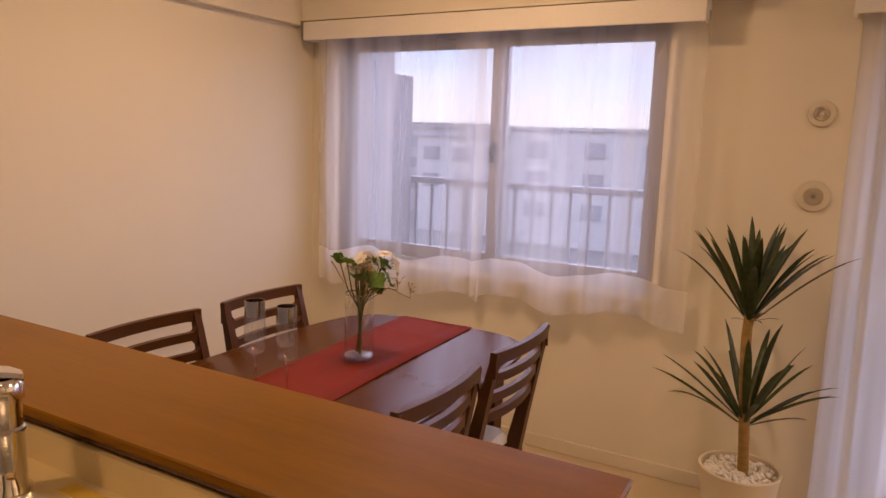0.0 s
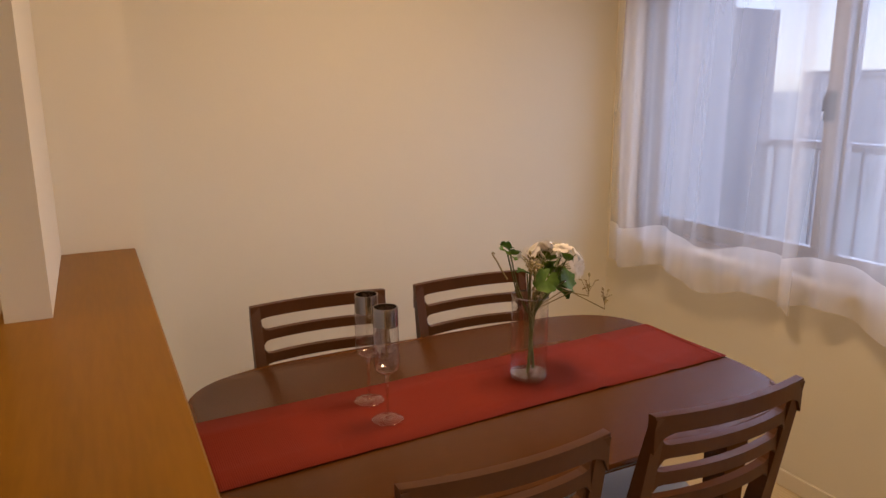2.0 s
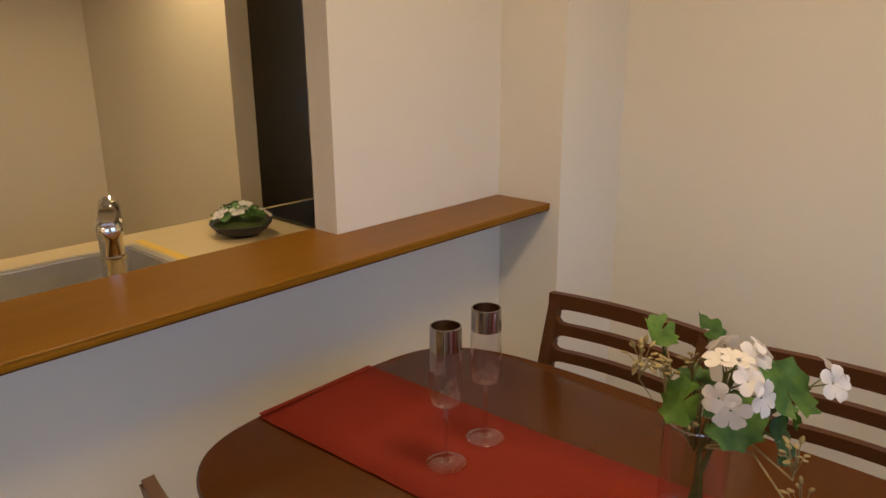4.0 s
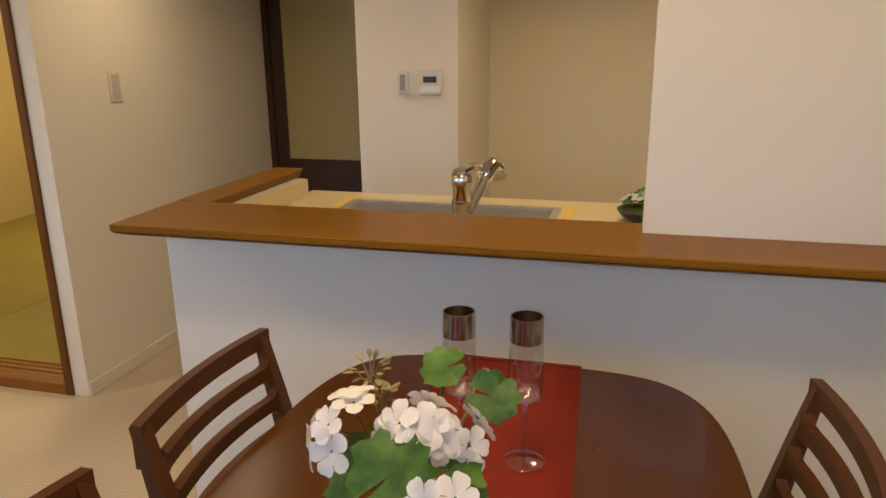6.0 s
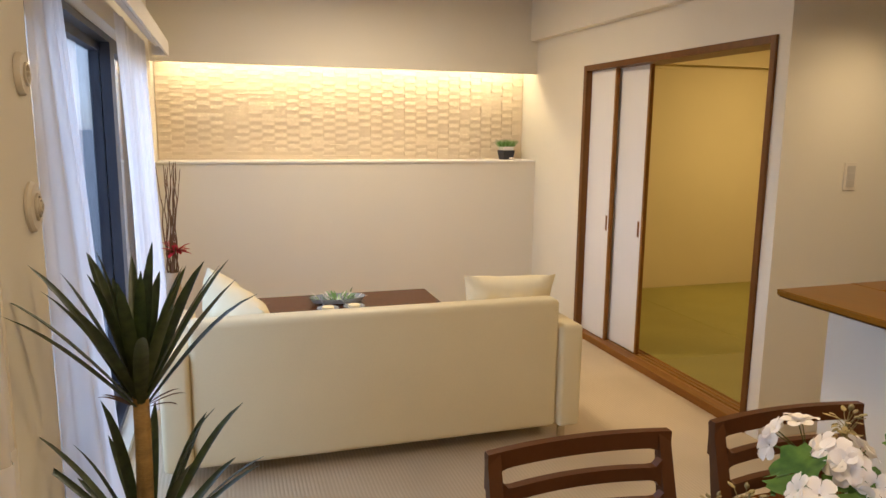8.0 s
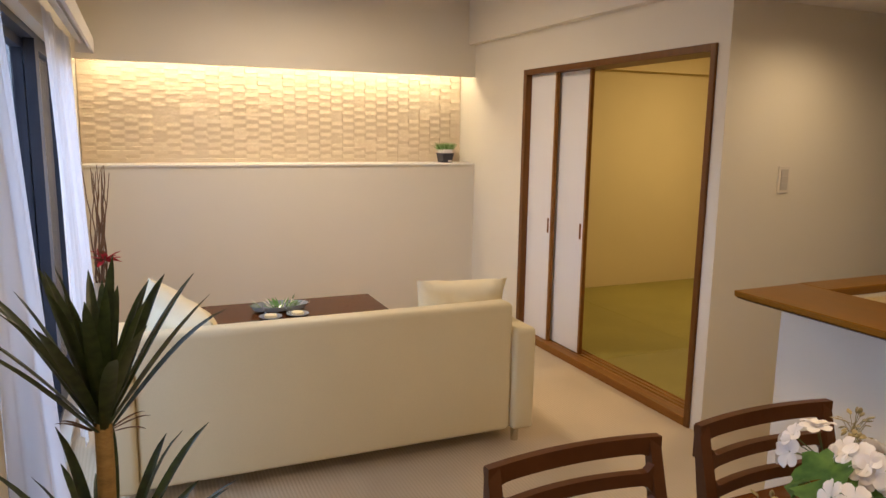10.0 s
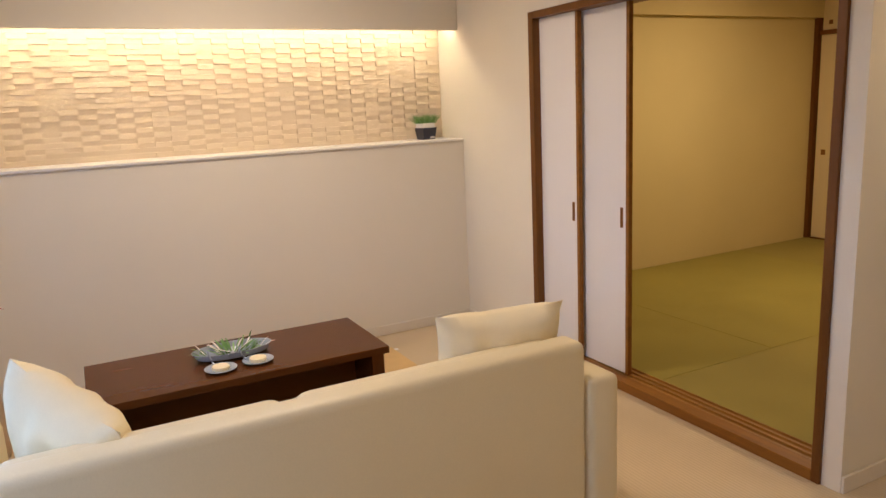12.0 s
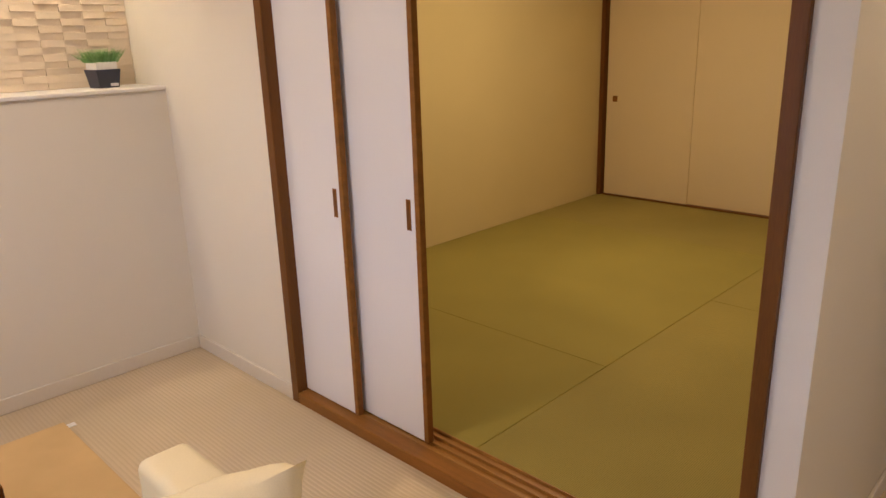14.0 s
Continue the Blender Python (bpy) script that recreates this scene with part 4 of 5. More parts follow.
run = thing("table_runner", "crimson cloth runner lying along the dining table", "table runner")
bm = bmesh.new()
grid = []
for i in range(60):
    v = i / 59
    y = -1.832 + v * 1.285
    crease = sum(0.0035 * math.exp(-((y - c) / 0.007) ** 2) for c in (-1.52, -1.30, -0.96, -0.74))
    grid.append([bm.verts.new((1.095 - 0.062 * v + 0.283 * u + 0.004 * math.sin(5 * v + 2 * u), y + 0.008 * u, TZ + 0.0022 + crease + 0.0008 * math.sin(14 * v + 6 * u))) for u in (0, 0.25, 0.5, 0.75, 1)])
for a, b in zip(grid, grid[1:]):
    for j in range(4):
        bm.faces.new((a[j], a[j + 1], b[j + 1], b[j]))
cloth = part("cloth", bm, RUNNER, run, smooth=True)
thick = cloth.modifiers.new("thickness", "SOLIDIFY")
thick.thickness, thick.offset = 0.0016, 1
for y0, x0 in ((-1.8315, 1.097), (-0.5585, 1.036)):
    part("hem", box(x0, x0 + 0.279, y0, y0 + 0.011, TZ + 0.0042, TZ + 0.0056, 0.0005), RUNNER, run, "folded and stitched end hem")

CHAIR_Z = 0.818


def slat(z, h, half, bow, x, thick=0.018, fillet=0.022, above=1):
    """A bowed cross slat that widens in a round fillet at each end."""
    rings = []
    n = 22
    for i in range(n + 1):
        s = -1 + 2 * i / n
        s = math.copysign(abs(s) ** 0.75, s)
        y = s * half
        edge = max(0.0, (abs(y) - (half - fillet)) / fillet)
        grow = fillet * 0.75 * (1 - math.sqrt(max(0.0, 1 - edge * edge)))
        xx = x - bow * (1 - s * s)
        t = thick / 2
        rings.append([(xx - t, y, z - h / 2 - grow), (xx + t, y, z - h / 2 - grow), (xx + t, y, z + h / 2 + grow * above), (xx - t, y, z + h / 2 + grow * above)])
    return loft(rings)


def chair(at, label):
    """Local: the seat looks to +x, the top rail stands over x = 0."""
    c = thing("dining_chair", label, "chair", "chairs round the table", at)
    half = 0.19
    lean = lambda z: 0.085 * (1 - (z - 0.42) / (CHAIR_Z - 0.42))
    for s in (-1, 1):
        y = s * (half - 0.014)
        rings = []
        for z, x, w, d in ((0.0, 0.035, 0.014, 0.016), (0.2, 0.07, 0.016, 0.02), (0.40, 0.088, 0.017, 0.024), (0.55, lean(0.55), 0.015, 0.019), (0.70, lean(0.70), 0.0135, 0.014), (CHAIR_Z - 0.004, lean(CHAIR_Z), 0.0125, 0.0085)):
            rings.append([(x - d, y - w, z), (x + d, y - w, z), (x + d, y + w, z), (x - d, y + w, z)])
        part("back_leg", loft(rings), WALNUT_CH, c)
        part("front_leg", loft([[(0.44 + a * r, s * 0.175 + b * r, z) for a, b in ((-1, -1), (1, -1), (1, 1), (-1, 1))] for z, r in ((0, 0.013), (0.41, 0.018))]), WALNUT_CH, c)
        part("side_rail", box(0.10, 0.43, s * 0.178 - 0.009, s * 0.178 + 0.009, 0.355, 0.405, 0.003), WALNUT_CH, c)
    part("front_rail", box(0.431, 0.449, -0.16, 0.16, 0.355, 0.405, 0.003), WALNUT_CH, c)
    part("rear_rail", box(0.080, 0.098, -0.16, 0.16, 0.355, 0.405, 0.003), WALNUT_CH, c)
    for k, z in enumerate((CHAIR_Z - 0.016, CHAIR_Z - 0.078, CHAIR_Z - 0.138, CHAIR_Z - 0.198)):
        part("top_rail" if k == 0 else "slat", slat(z, 0.034 if k == 0 else 0.026, half - 0.001 if k == 0 else half - 0.026, 0.022, lean(z) + (0.001 if k == 0 else 0.0), fillet=0.05 if k == 0 else 0.022, above=0 if k == 0 else 1), WALNUT_CH, c)
    rings = []
    for z, k in ((0.406, 0.012), (0.415, 0.0), (0.440, 0.0), (0.452, 0.012), (0.456, 0.04)):
        rings.append([(0.105 + k, -0.185 + k, z), (0.465 - k, -0.205 + k, z), (0.465 - k, 0.205 - k, z), (0.105 + k, 0.185 - k, z)])
    pad = loft(rings)
    bmesh.ops.bevel(pad, geom=[e for e in pad.edges if abs(e.verts[0].co.z - e.verts[1].co.z) > 0.004], offset=0.02, segments=3, affect="EDGES")
    part("seat_pad", pad, PANELW, c, "pale grey upholstered seat", smooth=True)
    return c


ch = chair(pose(0.712, -1.431, 0, 0, 0, 0), "dark walnut dining chair with four back slats and a pale seat")
copy_thing(ch, pose(0.712, -0.958, 0, 0, 0, 0))
copy_thing(ch, pose(1.690, -1.421, 0, 0, 0, 180))
copy_thing(ch, pose(1.682, -0.938, 0, 0, 0, 180))


def flute(x, y, spin):
    g = thing("champagne_flute", "clear stemmed flute with a broad silver rim band", "glass", "flutes on the table", pose(x, y, TZ + 0.0064, 0, 0, spin))
    part("bowl", turned([(0.0, 0.104), (0.014, 0.106), (0.0235, 0.113), (0.0270, 0.128), (0.0265, 0.17), (0.0245, 0.244), (0.0238, 0.244)], 28), DRINK, g, smooth=True)
    part("stem", turned([(0.010, 0.1055), (0.0042, 0.098), (0.0035, 0.06), (0.0035, 0.018), (0.006, 0.006), (0.012, 0.0035)], 14), DRINK, g, smooth=True)
    part("foot", turned([(0.031, 0.0002), (0.0325, 0.0006), (0.0328, 0.0016), (0.0318, 0.0024), (0.022, 0.0035), (0.012, 0.0055), (0.0, 0.006)], 32), FOOTGLASS, g, smooth=True)
    part("silver_band", turned([(0.0258, 0.206), (0.0252, 0.2445), (0.0228, 0.2445), (0.0236, 0.206)], 28), SILVER, g, "polished silver rim band", smooth=True)


flute(1.160, -1.457, 0)
flute(1.264, -1.455, 40)


def vase_of_flowers(x, y):
    """Clear cylinder vase with white geraniums, scalloped leaves and bud sprigs."""
    rng = random.Random(21)
    v = thing("flower_vase", "clear glass cylinder vase with white flowers and green leaves", "vase", at=pose(x, y, TZ + 0.0064))
    part("glass", turned([(0.0405, 0.012), (0.043, 0.014), (0.043, 0.19), (0.0432, 0.20), (0.0412, 0.20)], 32), DRINK, v, smooth=True)
    part("rim", turned([(0.0411, 0.199), (0.0434, 0.199), (0.0438, 0.2012), (0.0430, 0.2030), (0.0415, 0.2030), (0.0407, 0.2012), (0.0411, 0.199)], 40), BASEGLASS, v, "rounded clear glass rim", smooth=True)
    part("glass_base", turned([(0.0, 0.0), (0.040, 0.0), (0.043, 0.003), (0.043, 0.011), (0.039, 0.0135), (0.0, 0.0115)], 32), BASEGLASS, v, "thick clear glass base", smooth=True)
    # umbels: middle, spread, number of blossoms, way they face
    umbels = (((0.066, 0.060, 0.285), 0.042, 6, (0.8, 0.6, 0.4)), ((-0.004, 0.042, 0.302), 0.034, 8, (0.0, 0.2, 0.95)), ((-0.046, 0.028, 0.285), 0.028, 4, (-0.6, 0.3, 0.7)), ((-0.052, 0.135, 0.285), 0.022, 2, (-0.2, 0.8, 0.6)))
    for c, wide, n, face in umbels:
        c, face = Vector(c), Vector(face).normalized()
        root = (rng.uniform(-0.02, 0.02), rng.uniform(-0.02, 0.02), 0.016)
        part("stem", tube([root, (c.x * 0.12, c.y * 0.12, 0.16), (c.x * 0.55, c.y * 0.55, 0.225), c - 0.03 * face], 0.0034, 7), STEM, v, smooth=True)
        for q in range(n):
            off = Vector((rng.gauss(0, 1), rng.gauss(0, 1), rng.gauss(0, 1))).normalized()
            way = (face * 0.9 + off * 0.85).normalized()
            p = c - 0.02 * face + way * wide
            part("pedicel", tube([c - 0.03 * face, p], 0.0009, 4), STEM, v)
            bm = bmesh.new()
            petal_flower(bm, p, way, rng.uniform(0.0185, 0.0225), 5, rng.uniform(0, 6))
            part("blossom", bm, PETAL, v, smooth=True)
    leaves = (((-0.002, -0.062, 0.305), 0.029, (0.15, 0.55, 0.75)), ((-0.062, -0.020, 0.300), 0.032, (-0.15, 0.6, 0.75)), ((0.0, -0.01, 0.255), 0.030, (0.0, 0.2, 1.0)),
              ((0.004, 0.098, 0.278), 0.046, (0.15, 0.6, 0.8)), ((-0.040, 0.062, 0.270), 0.037, (-0.6, 0.5, 0.6)), ((-0.05, 0.085, 0.235), 0.040, (-0.4, 0.8, 0.45)), ((0.055, 0.06, 0.245), 0.040, (0.7, 0.55, 0.45)), ((0.06, 0.0, 0.25), 0.034, (0.8, -0.3, 0.5)), ((-0.01, 0.095, 0.205), 0.036, (0.0, 0.9, 0.3)))
    for c, size, face in leaves:
        part("stem", tube([(c[0] * 0.1, c[1] * 0.1, 0.16), (c[0] * 0.6, c[1] * 0.6, 0.215), c], 0.0020, 6), STEM, v)
        part("leaf", round_leaf(c, face, size * 0.86, rng.uniform(0, 6), rng), LEAF, v, smooth=True)
    part("curled_stem", tube([(-0.02, -0.05, 0.24), (-0.030, -0.062, 0.265), (-0.034, -0.072, 0.285), (-0.037, -0.078, 0.295), (-0.042, -0.079, 0.301), (-0.047, -0.075, 0.302), (-0.049, -0.068, 0.298)], 0.0018, 8), BUD, v, smooth=True)
    for c, n, wide in (((0.075, -0.05, 0.300), 20, 0.026), ((0.055, -0.025, 0.285), 16, 0.020), ((0.014, -0.009, 0.285), 14, 0.018), ((0.05, 0.13, 0.225), 12, 0.024), ((0.085, 0.15, 0.20), 8, 0.024), ((0.0, 0.02, 0.235), 14, 0.022), ((0.03, 0.0, 0.22), 14, 0.02)):
        bm = bmesh.new()
        c = Vector(c)
        foot = c + Vector((0, 0, -0.03))
        add_tube(bm, [(c.x * 0.1, c.y * 0.1, 0.17), (c.x * 0.55, c.y * 0.55, 0.21), foot, c], 0.0014, 5)
        for k in range(n):
            d = Vector((rng.gauss(0, 0.6), rng.gauss(0, 0.6), rng.gauss(0.15, 0.55)))
            d = d.normalized() * wide * rng.uniform(0.5, 1.0)
            add_tube(bm, [foot.lerp(c, rng.random()), c + d * 0.8], 0.0006, 4)
            r = rng.uniform(0.0026, 0.0038)
            add_loft(bm, [[c + d * t + Vector((w * r * math.cos(a), w * r * math.sin(a), 0)) for a in (0, 1.26, 2.51, 3.77, 5.03)] for t, w in ((0.72, 0.3), (0.88, 1.0), (1.05, 0.95), (1.2, 0.25))])
        part("bud_sprig", bm, BUD, v)


vase_of_flowers(1.205, -1.070)


def vent(x, z, r, rings, label):
    v = thing("wall_vent", label, "vent", "round vents on the pillar", pose(x, 0.094, z, 90, 0, 0))
    part("flange", turned([(0.0, 0.0), (r, 0.0), (r, 0.006), (r * 0.9, 0.012), (r * 0.55, 0.014), (r * 0.5, 0.008), (0.0, 0.008)], 32), VENTP, v, smooth=True)
    for k in range(rings):
        rr = r * (0.5 - 0.14 * k)
        part("ring", turned([(rr, 0.008), (rr, 0.018 + 0.003 * k), (rr - 0.004, 0.018 + 0.003 * k), (rr - 0.004, 0.008)], 24), VENTP if k % 2 == 0 else SWITCHP, v, smooth=True)
    part("cap", turned([(0.0, 0.009), (r * 0.13, 0.009), (r * 0.13, 0.022), (0.0, 0.024)], 16), VENTP if rings < 3 else GREYPL, v, smooth=True)


vent(2.338, 1.497, 0.047, 1, "round white plastic wall vent, plain face")
vent(2.34, 1.208, 0.057, 3, "round white plastic wall vent with ringed grille")

sock = thing("wall_socket", "white wall socket plate low on the dining wall", "socket")
part("plate", box(0.0305, 0.037, -0.70, -0.63, 0.27, 0.39, 0.002), PLASTIC, sock)
part("outlet", box(0.037, 0.039, -0.685, -0.645, 0.30, 0.36, 0.001), GREYPL, sock)


# ---- palm plant ----
def blade(root, way, length, width, droop, rng):
    """A long folded leaf: rises along its way, then bends down."""
    bm = bmesh.new()
    p, d = Vector(root), Vector(way).normalized()
    out = Vector((d.x, d.y, 0))
    out = out.normalized() if out.length > 1e-3 else Vector((1, 0, 0))
    n = 9
    rows = []
    for i in range(n + 1):
        t = i / n
        w = width * (0.40 + 2.3 * t) * (1 - t) ** 0.78 + 0.0006
        side = d.cross(Vector((0, 0, 1)))
        side = side.normalized() if side.length > 1e-3 else Vector((1, 0, 0))
        up = side.cross(d)
        rows.append((bm.verts.new(p + w * side + 0.35 * w * up), bm.verts.new(p), bm.verts.new(p - w * side + 0.35 * w * up)))
        p = p + d * (length / n)
        d = (d + (out * 0.45 + Vector((0, 0, -0.85))) * (droop / n) * (0.08 + 2.2 * t * t)).normalized()
    for a, b in zip(rows, rows[1:]):
        bm.faces.new((a[0], a[1], b[1], b[0]))
        bm.faces.new((a[1], a[2], b[2], b[1]))
    return bm


def palm(x, y):
    rng = random.Random(33)
    p = thing("palm_plant", "artificial palm with two dark green crowns in a round cream planter", "plant", at=pose(x, y, 0))
    part("planter", turned([(0.0, 0.0), (0.105, 0.0), (0.112, 0.006), (0.138, 0.225), (0.141, 0.232), (0.138, 0.236), (0.130, 0.234), (0.127, 0.20), (0.0, 0.19)], 40), BEIGE_POT, p, "round cream planter", smooth=True)
    pebbles = bmesh.new()
    for k in range(260):
        a, r = rng.uniform(0, 6.28), 0.122 * math.sqrt(rng.random())
        bmesh.ops.create_icosphere(pebbles, subdivisions=1, radius=rng.uniform(0.007, 0.011), matrix=pose(r * math.cos(a), r * math.sin(a), 0.214 + rng.uniform(-0.004, 0.005), rng.uniform(0, 90), rng.uniform(0, 90), 0) @ Matrix.Diagonal((1.2, 1, 0.7, 1)))
    tagged(part("pebbles", pebbles, PEBBLE, p, "white pebbles"), "white pebbles", kind="stuff")
    part("soil", turned([(0.126, 0.205), (0.0, 0.207)], 24), SOIL, p)
    stem = [(0.012, 0.01, 0.2), (0.004, 0.004, 0.35), (-0.012, 0.0, 0.55), (-0.02, -0.004, 0.70), (-0.018, -0.004, 0.80)]
    part("trunk", tube(stem, 0.0195, 12, 0.88), TRUNKM, p, smooth=True)
    for k in range(7):
        a = rng.uniform(0, 6.28)
        part("dry_leaf", blade((-0.018 + 0.02 * math.cos(a), 0.02 * math.sin(a), 0.775), (math.cos(a), math.sin(a), 0.35), 0.08, 0.004, 1.2, rng), TWIG, p)
    for k in range(28):
        a = 2.39996 * k
        t = k / 27
        tilt = 0.17 + 0.80 * (1 - t) ** 0.8
        way = (math.cos(a) * tilt, math.sin(a) * tilt * 0.9, 1.0)
        part("leaf", blade((-0.018 + 0.012 * math.cos(a), -0.004 + 0.012 * math.sin(a), 0.77 + 0.06 * t), way, rng.uniform(0.31, 0.40) * (1.05 - 0.22 * t), rng.uniform(0.0135, 0.0185), rng.uniform(0.25, 0.85) * (1.15 - 0.6 * t), rng), PALM, p, smooth=True)
    for k in range(22):
        a = 2.39996 * k + 0.7
        t = k / 21
        tilt = 0.20 + 1.4 * (1 - t)
        way = (math.cos(a) * tilt, math.sin(a) * tilt, 0.85)
        part("leaf", blade((0.024 * math.cos(a), 0.024 * math.sin(a), 0.395 + 0.05 * t), way, rng.uniform(0.24, 0.38), rng.uniform(0.012, 0.0165), rng.uniform(0.3, 1.0), rng), PALM, p, smooth=True)


palm(2.208, -0.12)


# ---- living room ----
def puff(x0, x1, y0, y1, z0, z1, r, seg=4):
    b = bmesh.new()
    add_box(b, x0, x1, y0, y1, z0, z1, r, seg)
    return b


sofa = thing("sofa", "cream leather three-seat sofa on short metal legs", "sofa")
part("backrest", puff(3.285, 3.39, -1.70, -0.165, 0.075, 0.662, 0.026, 4), LEATHER, sofa, smooth=True)
part("seat_base", puff(3.391, 3.97, -1.69, -0.18, 0.085, 0.20, 0.02), LEATHER, sofa, smooth=True)
for a, b in ((-1.69, -0.865), (-0.855, -0.18)):
    part("seat_cushion", puff(3.395, 3.985, a, b, 0.202, 0.31, 0.04, 4), LEATHER, sofa, smooth=True)
    part("back_cushion", puff(3.392, 3.52, a, b, 0.312, 0.628, 0.05, 5), LEATHER, sofa, smooth=True)
for a, b in ((-1.81, -1.7005), (-0.1645, -0.055)):
    part("armrest", puff(3.268, 4.0, a, b, 0.075, 0.545, 0.022, 4), LEATHER, sofa, smooth=True)
for x in (3.34, 3.94):
    for y in (-1.75, -0.13):
        part("leg", tube([(x, y, 0.0), (x, y, 0.085)], 0.018, 12), STEEL, sofa, "short brushed metal leg")


def cushion(at, size, label):
    """A stuffed square cushion with pinched corners and soft creases."""
    rng = random.Random(int(size * 1000))
    c = thing("cushion", label, "cushion", "cushions on the sofa", at)
    bm = bmesh.new()
    n, sides = 22, []
    for sgn in (1, -1):
        grid = []
        for i in range(n + 1):
            row = []
            for j in range(n + 1):
                u, v = -1 + 2 * i / n, -1 + 2 * j / n
                bulge = ((1 - u ** 4) * (1 - v ** 4)) ** 0.55
                pin = 1 - 0.09 * (u * u * (1 - v * v) + 0) - 0.0
                pin2 = 1 - 0.09 * (v * v * (1 - u * u))
                wr = 0.008 * math.sin(7 * u + 4 * v * v) * (1 - abs(u)) * 0.7 + 0.013 * math.sin(13 * u + 2 * v) * max(0, v) * (1 - v * v) + 0.010 * math.sin(12 * v + 3 * u) * max(0, -u) * (1 - u * u)
                row.append(bm.verts.new((size / 2 * u * pin, sgn * (0.092 * bulge + wr * bulge), size / 2 * v * pin2)))
            grid.append(row)
        for a, b in zip(grid, grid[1:]):
            for j in range(n):
                bm.faces.new((a[j], a[j + 1], b[j + 1], b[j]))
    bmesh.ops.remove_doubles(bm, verts=bm.verts[:], dist=0.0006)
    part("cover", bm, PILLOW, c, smooth=True)
    return c


cushion(pose(3.60, -1.575, 0.522, -17, 0, 80), 0.43, "pale yellow cushion with soft creases leaning in the sofa corner")
cushion(pose(3.67, -0.345, 0.535, -14, -20, 36), 0.40, "pale yellow cushion leaning in the sofa's window corner")

rug = thing("rug", "tan short-pile rug under the low table", "rug")
rb = box(4.25, 5.325, -1.925, -0.05, 0.0005, 0.012, 0.004)
part("surface", rb, RUGM, rug)
part("label_tag", box(5.285, 5.313, -1.955, -1.926, 0.001, 0.003), PANELW, rug, "small white woven label")

lt = thing("low_table", "dark walnut low table with an open compartment", "table")
LX0, LX1, LY0, LY1, LZ = 4.458, 4.985, -1.558, -0.368, 0.342
part("tabletop", box(LX0, LX1, LY0, LY1, LZ - 0.032, LZ, 0.003), WALNUT, lt)
for a, b in ((LY0 + 0.02, LY0 + 0.075), (LY1 - 0.075, LY1 - 0.02)):
    part("end_panel", box(LX0 + 0.02, LX1 - 0.02, a, b, 0.0125, LZ - 0.033, 0.002), WALNUT, lt)
part("shelf", box(LX0 + 0.03, LX1 - 0.03, LY0 + 0.076, LY1 - 0.076, 0.085, 0.105), WALNUT, lt)
part("centre_panel", box(LX0 + 0.25, LX0 + 0.27, LY0 + 0.076, LY1 - 0.076, 0.106, LZ - 0.033), WALNUT, lt)
part("foot_rail", box(LX0 + 0.05, LX0 + 0.07, LY0 + 0.076, LY1 - 0.076, 0.0125, 0.084), WALNUT, lt)


def candle_dish(x, y, spin):
    d = thing("candle_dish", "small glass dish with a lit-looking cream candle", "candle", "candle dishes", pose(x, y, LZ + 0.0005, 0, 0, spin))
    part("saucer", turned([(0.0, 0.0), (0.03, 0.0), (0.062, 0.008), (0.065, 0.012), (0.06, 0.012), (0.03, 0.005), (0.0, 0.004)], 28), PLATE, d, smooth=True)
    part("candle", turned([(0.0, 0.005), (0.034, 0.005), (0.036, 0.014), (0.034, 0.02), (0.0, 0.02)], 24), WAX, d, smooth=True)
    part("glass_wing", tube([(0.05, 0, 0.012), (0.068, 0.004, 0.03), (0.072, 0.012, 0.07)], 0.008, 8, 0.4), PLATE, d, smooth=True)


candle_dish(4.585, -0.865, 20)
candle_dish(4.60, -1.02, 60)
gp = thing("glass_platter", "long blue-grey glass platter with green sprigs", "platter", at=pose(4.745, -0.945, LZ + 0.0005))
part("platter", loft([[(0.09 * k * math.cos(2 * math.pi * i / 32), 0.17 * k * math.sin(2 * math.pi * i / 32), z) for i in range(32)] for k, z in ((0.6, 0.0), (0.90, 0.012), (1.0, 0.038), (0.97, 0.038), (0.86, 0.016), (0.2, 0.006))]), PLATE, gp, smooth=True)
rng = random.Random(9)
for k in range(70):
    a, r = rng.uniform(0, 6.28), math.sqrt(rng.random())
    root = (0.05 * r * math.cos(a), 0.13 * r * math.sin(a), 0.014)
    part("sprig_leaf", blade(root, (math.cos(a) * 0.8, math.sin(a) * 0.8, rng.uniform(0.3, 1.1)), rng.uniform(0.045, 0.085), 0.0045, 0.9, rng), GRASS if k % 3 else (LEAF if k % 2 else PETAL), gp, smooth=True)

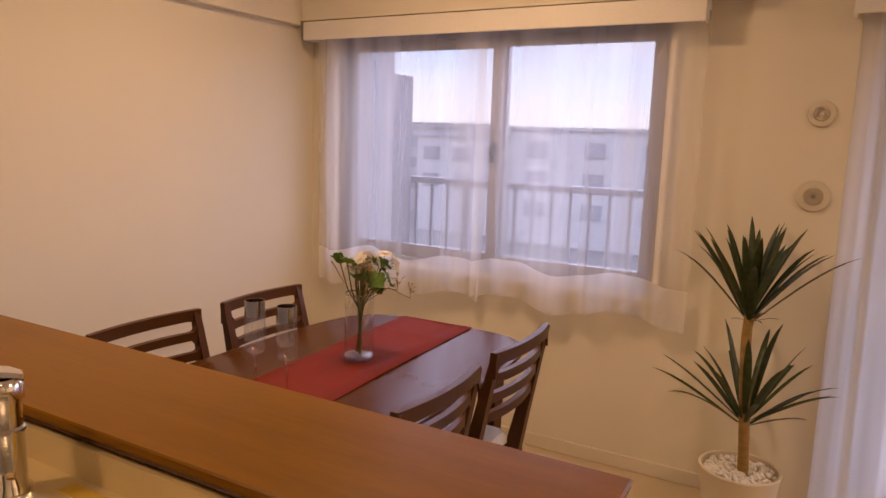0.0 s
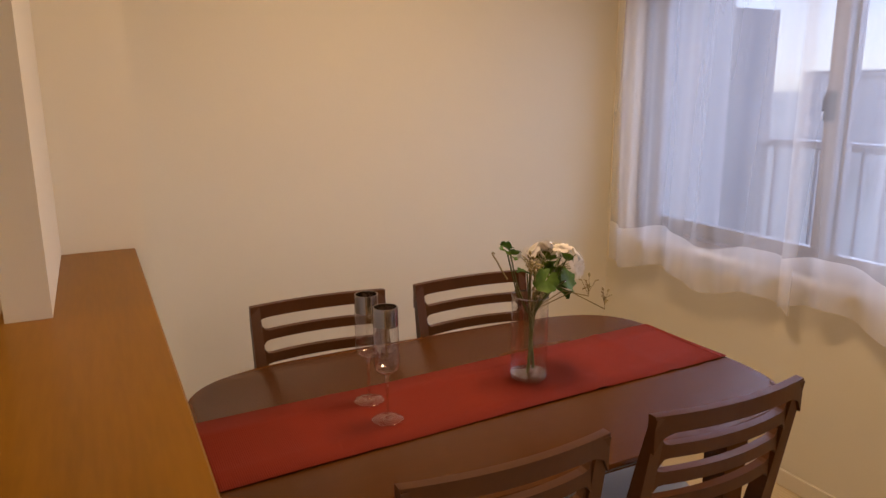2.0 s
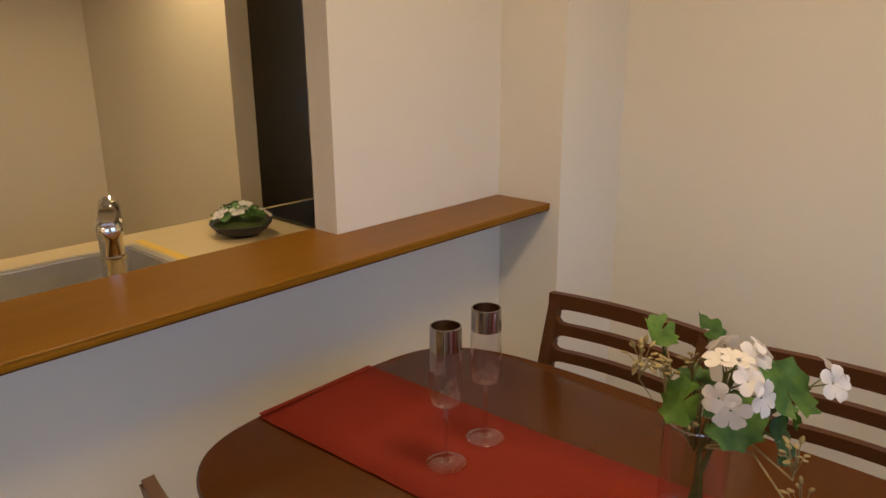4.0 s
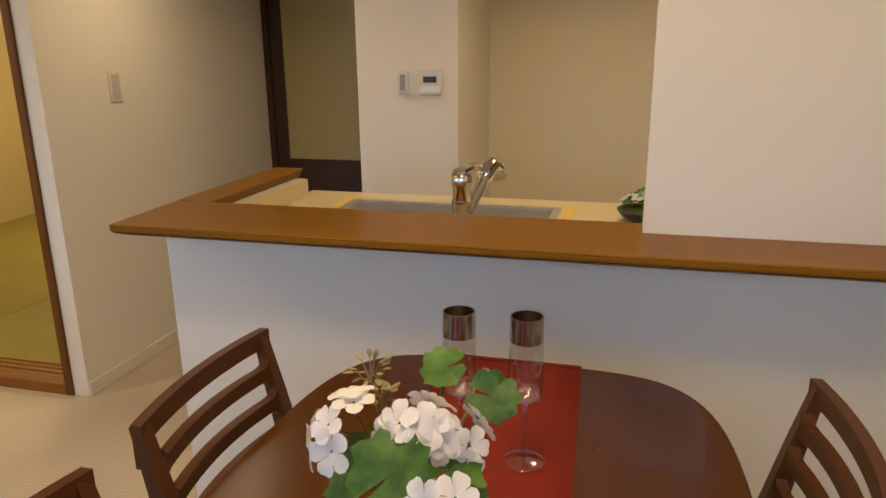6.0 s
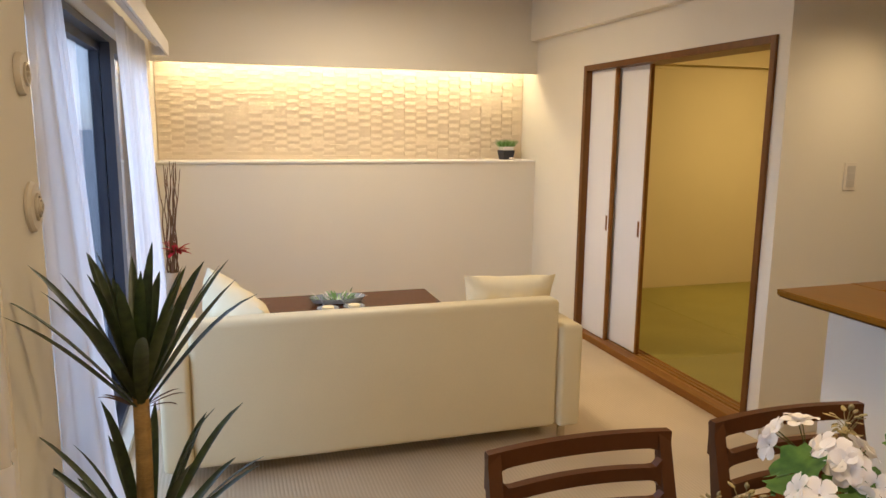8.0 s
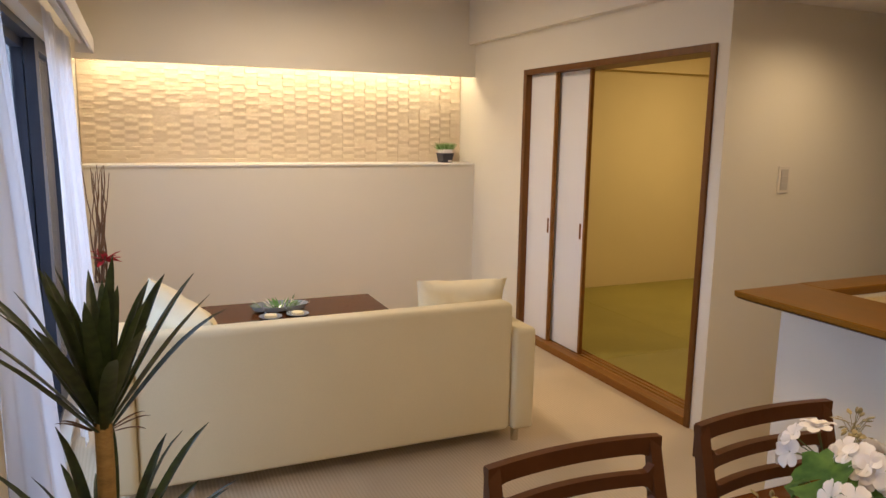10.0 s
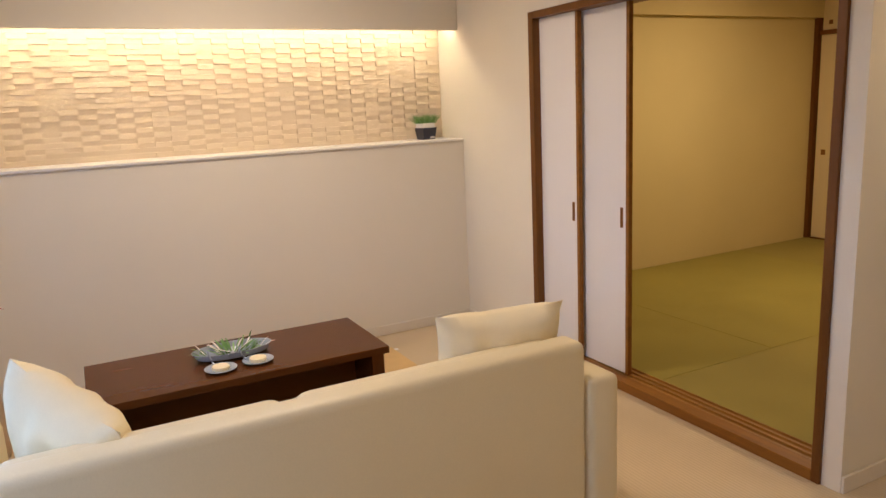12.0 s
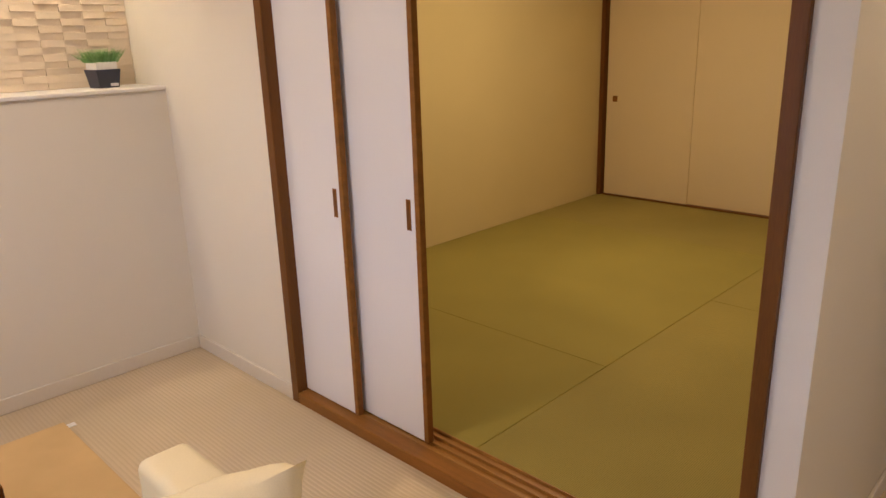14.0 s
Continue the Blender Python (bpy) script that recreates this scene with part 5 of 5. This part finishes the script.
pot = thing("grass_pot", "navy pot of clipped artificial grass on the niche ledge", "plant", at=pose(5.735, -2.42, 1.1565, 0, 0, 6))
part("pot", loft([[(sx * r, sy * r, z) for sx, sy in ((-1, -1), (1, -1), (1, 1), (-1, 1))] for z, r in ((0.0, 0.04), (0.072, 0.05), (0.072, 0.044), (0.055, 0.043))]), NAVY, pot)
part("label_mark", boxes((-0.047, -0.045, -0.028, 0.034, 0.055, 0.060)), PANELW, pot, "pale printed line")
part("label_mark", boxes((-0.044, -0.0425, -0.036, -0.004, 0.006, 0.018)), PANELW, pot, "small pale printed patch")
part("collar", box(-0.042, 0.042, -0.042, 0.042, 0.056, 0.10), PORCELAIN, pot)
rng = random.Random(2)
bm = bmesh.new()
for k in range(420):
    x, y = rng.uniform(-0.055, 0.055), rng.uniform(-0.072, 0.072)
    h, s = rng.uniform(0.045, 0.07), rng.uniform(0, 6.28)
    tx, ty = x * 1.25 + rng.uniform(-0.012, 0.012), y * 1.25 + rng.uniform(-0.012, 0.012)
    dx, dy = 0.0022 * math.cos(s), 0.0022 * math.sin(s)
    bm.faces.new((bm.verts.new((x * 0.7 - dx, y * 0.7 - dy, 0.098)), bm.verts.new((x * 0.7 + dx, y * 0.7 + dy, 0.098)), bm.verts.new((tx, ty, 0.09 + h))))
tagged(part("grass", bm, GRASS, pot), kind="stuff")

tv = thing("twig_vase", "tall beige vase of brown twigs with a red flower", "vase", at=pose(5.045, 0.0, 0))
part("vase", turned([(0.0, 0.0), (0.05, 0.0), (0.055, 0.02), (0.05, 0.25), (0.042, 0.45), (0.046, 0.52), (0.04, 0.52), (0.036, 0.44), (0.0, 0.43)], 24), BEIGE, tv, smooth=True)
rng = random.Random(17)
for k in range(13):
    a = rng.uniform(0, 6.28)
    pts, q = [], Vector((0.02 * math.cos(a), 0.02 * math.sin(a), 0.45))
    for i in range(9):
        pts.append(q.copy())
        q = q + Vector((rng.uniform(-0.018, 0.018) + 0.006 * math.cos(a), rng.uniform(-0.018, 0.014) + 0.003 * math.sin(a), rng.uniform(0.075, 0.1)))
    part("twig", tube(pts, 0.005, 6, 0.4), TWIG, tv)
for k in range(26):
    a, e = rng.uniform(0, 6.28), rng.uniform(-0.3, 1.0)
    part("petal", blade((-0.03, -0.022, 0.65), (math.cos(a), math.sin(a) - 0.3, e), rng.uniform(0.06, 0.105), 0.017, 0.6, rng), RED, tv, smooth=True)
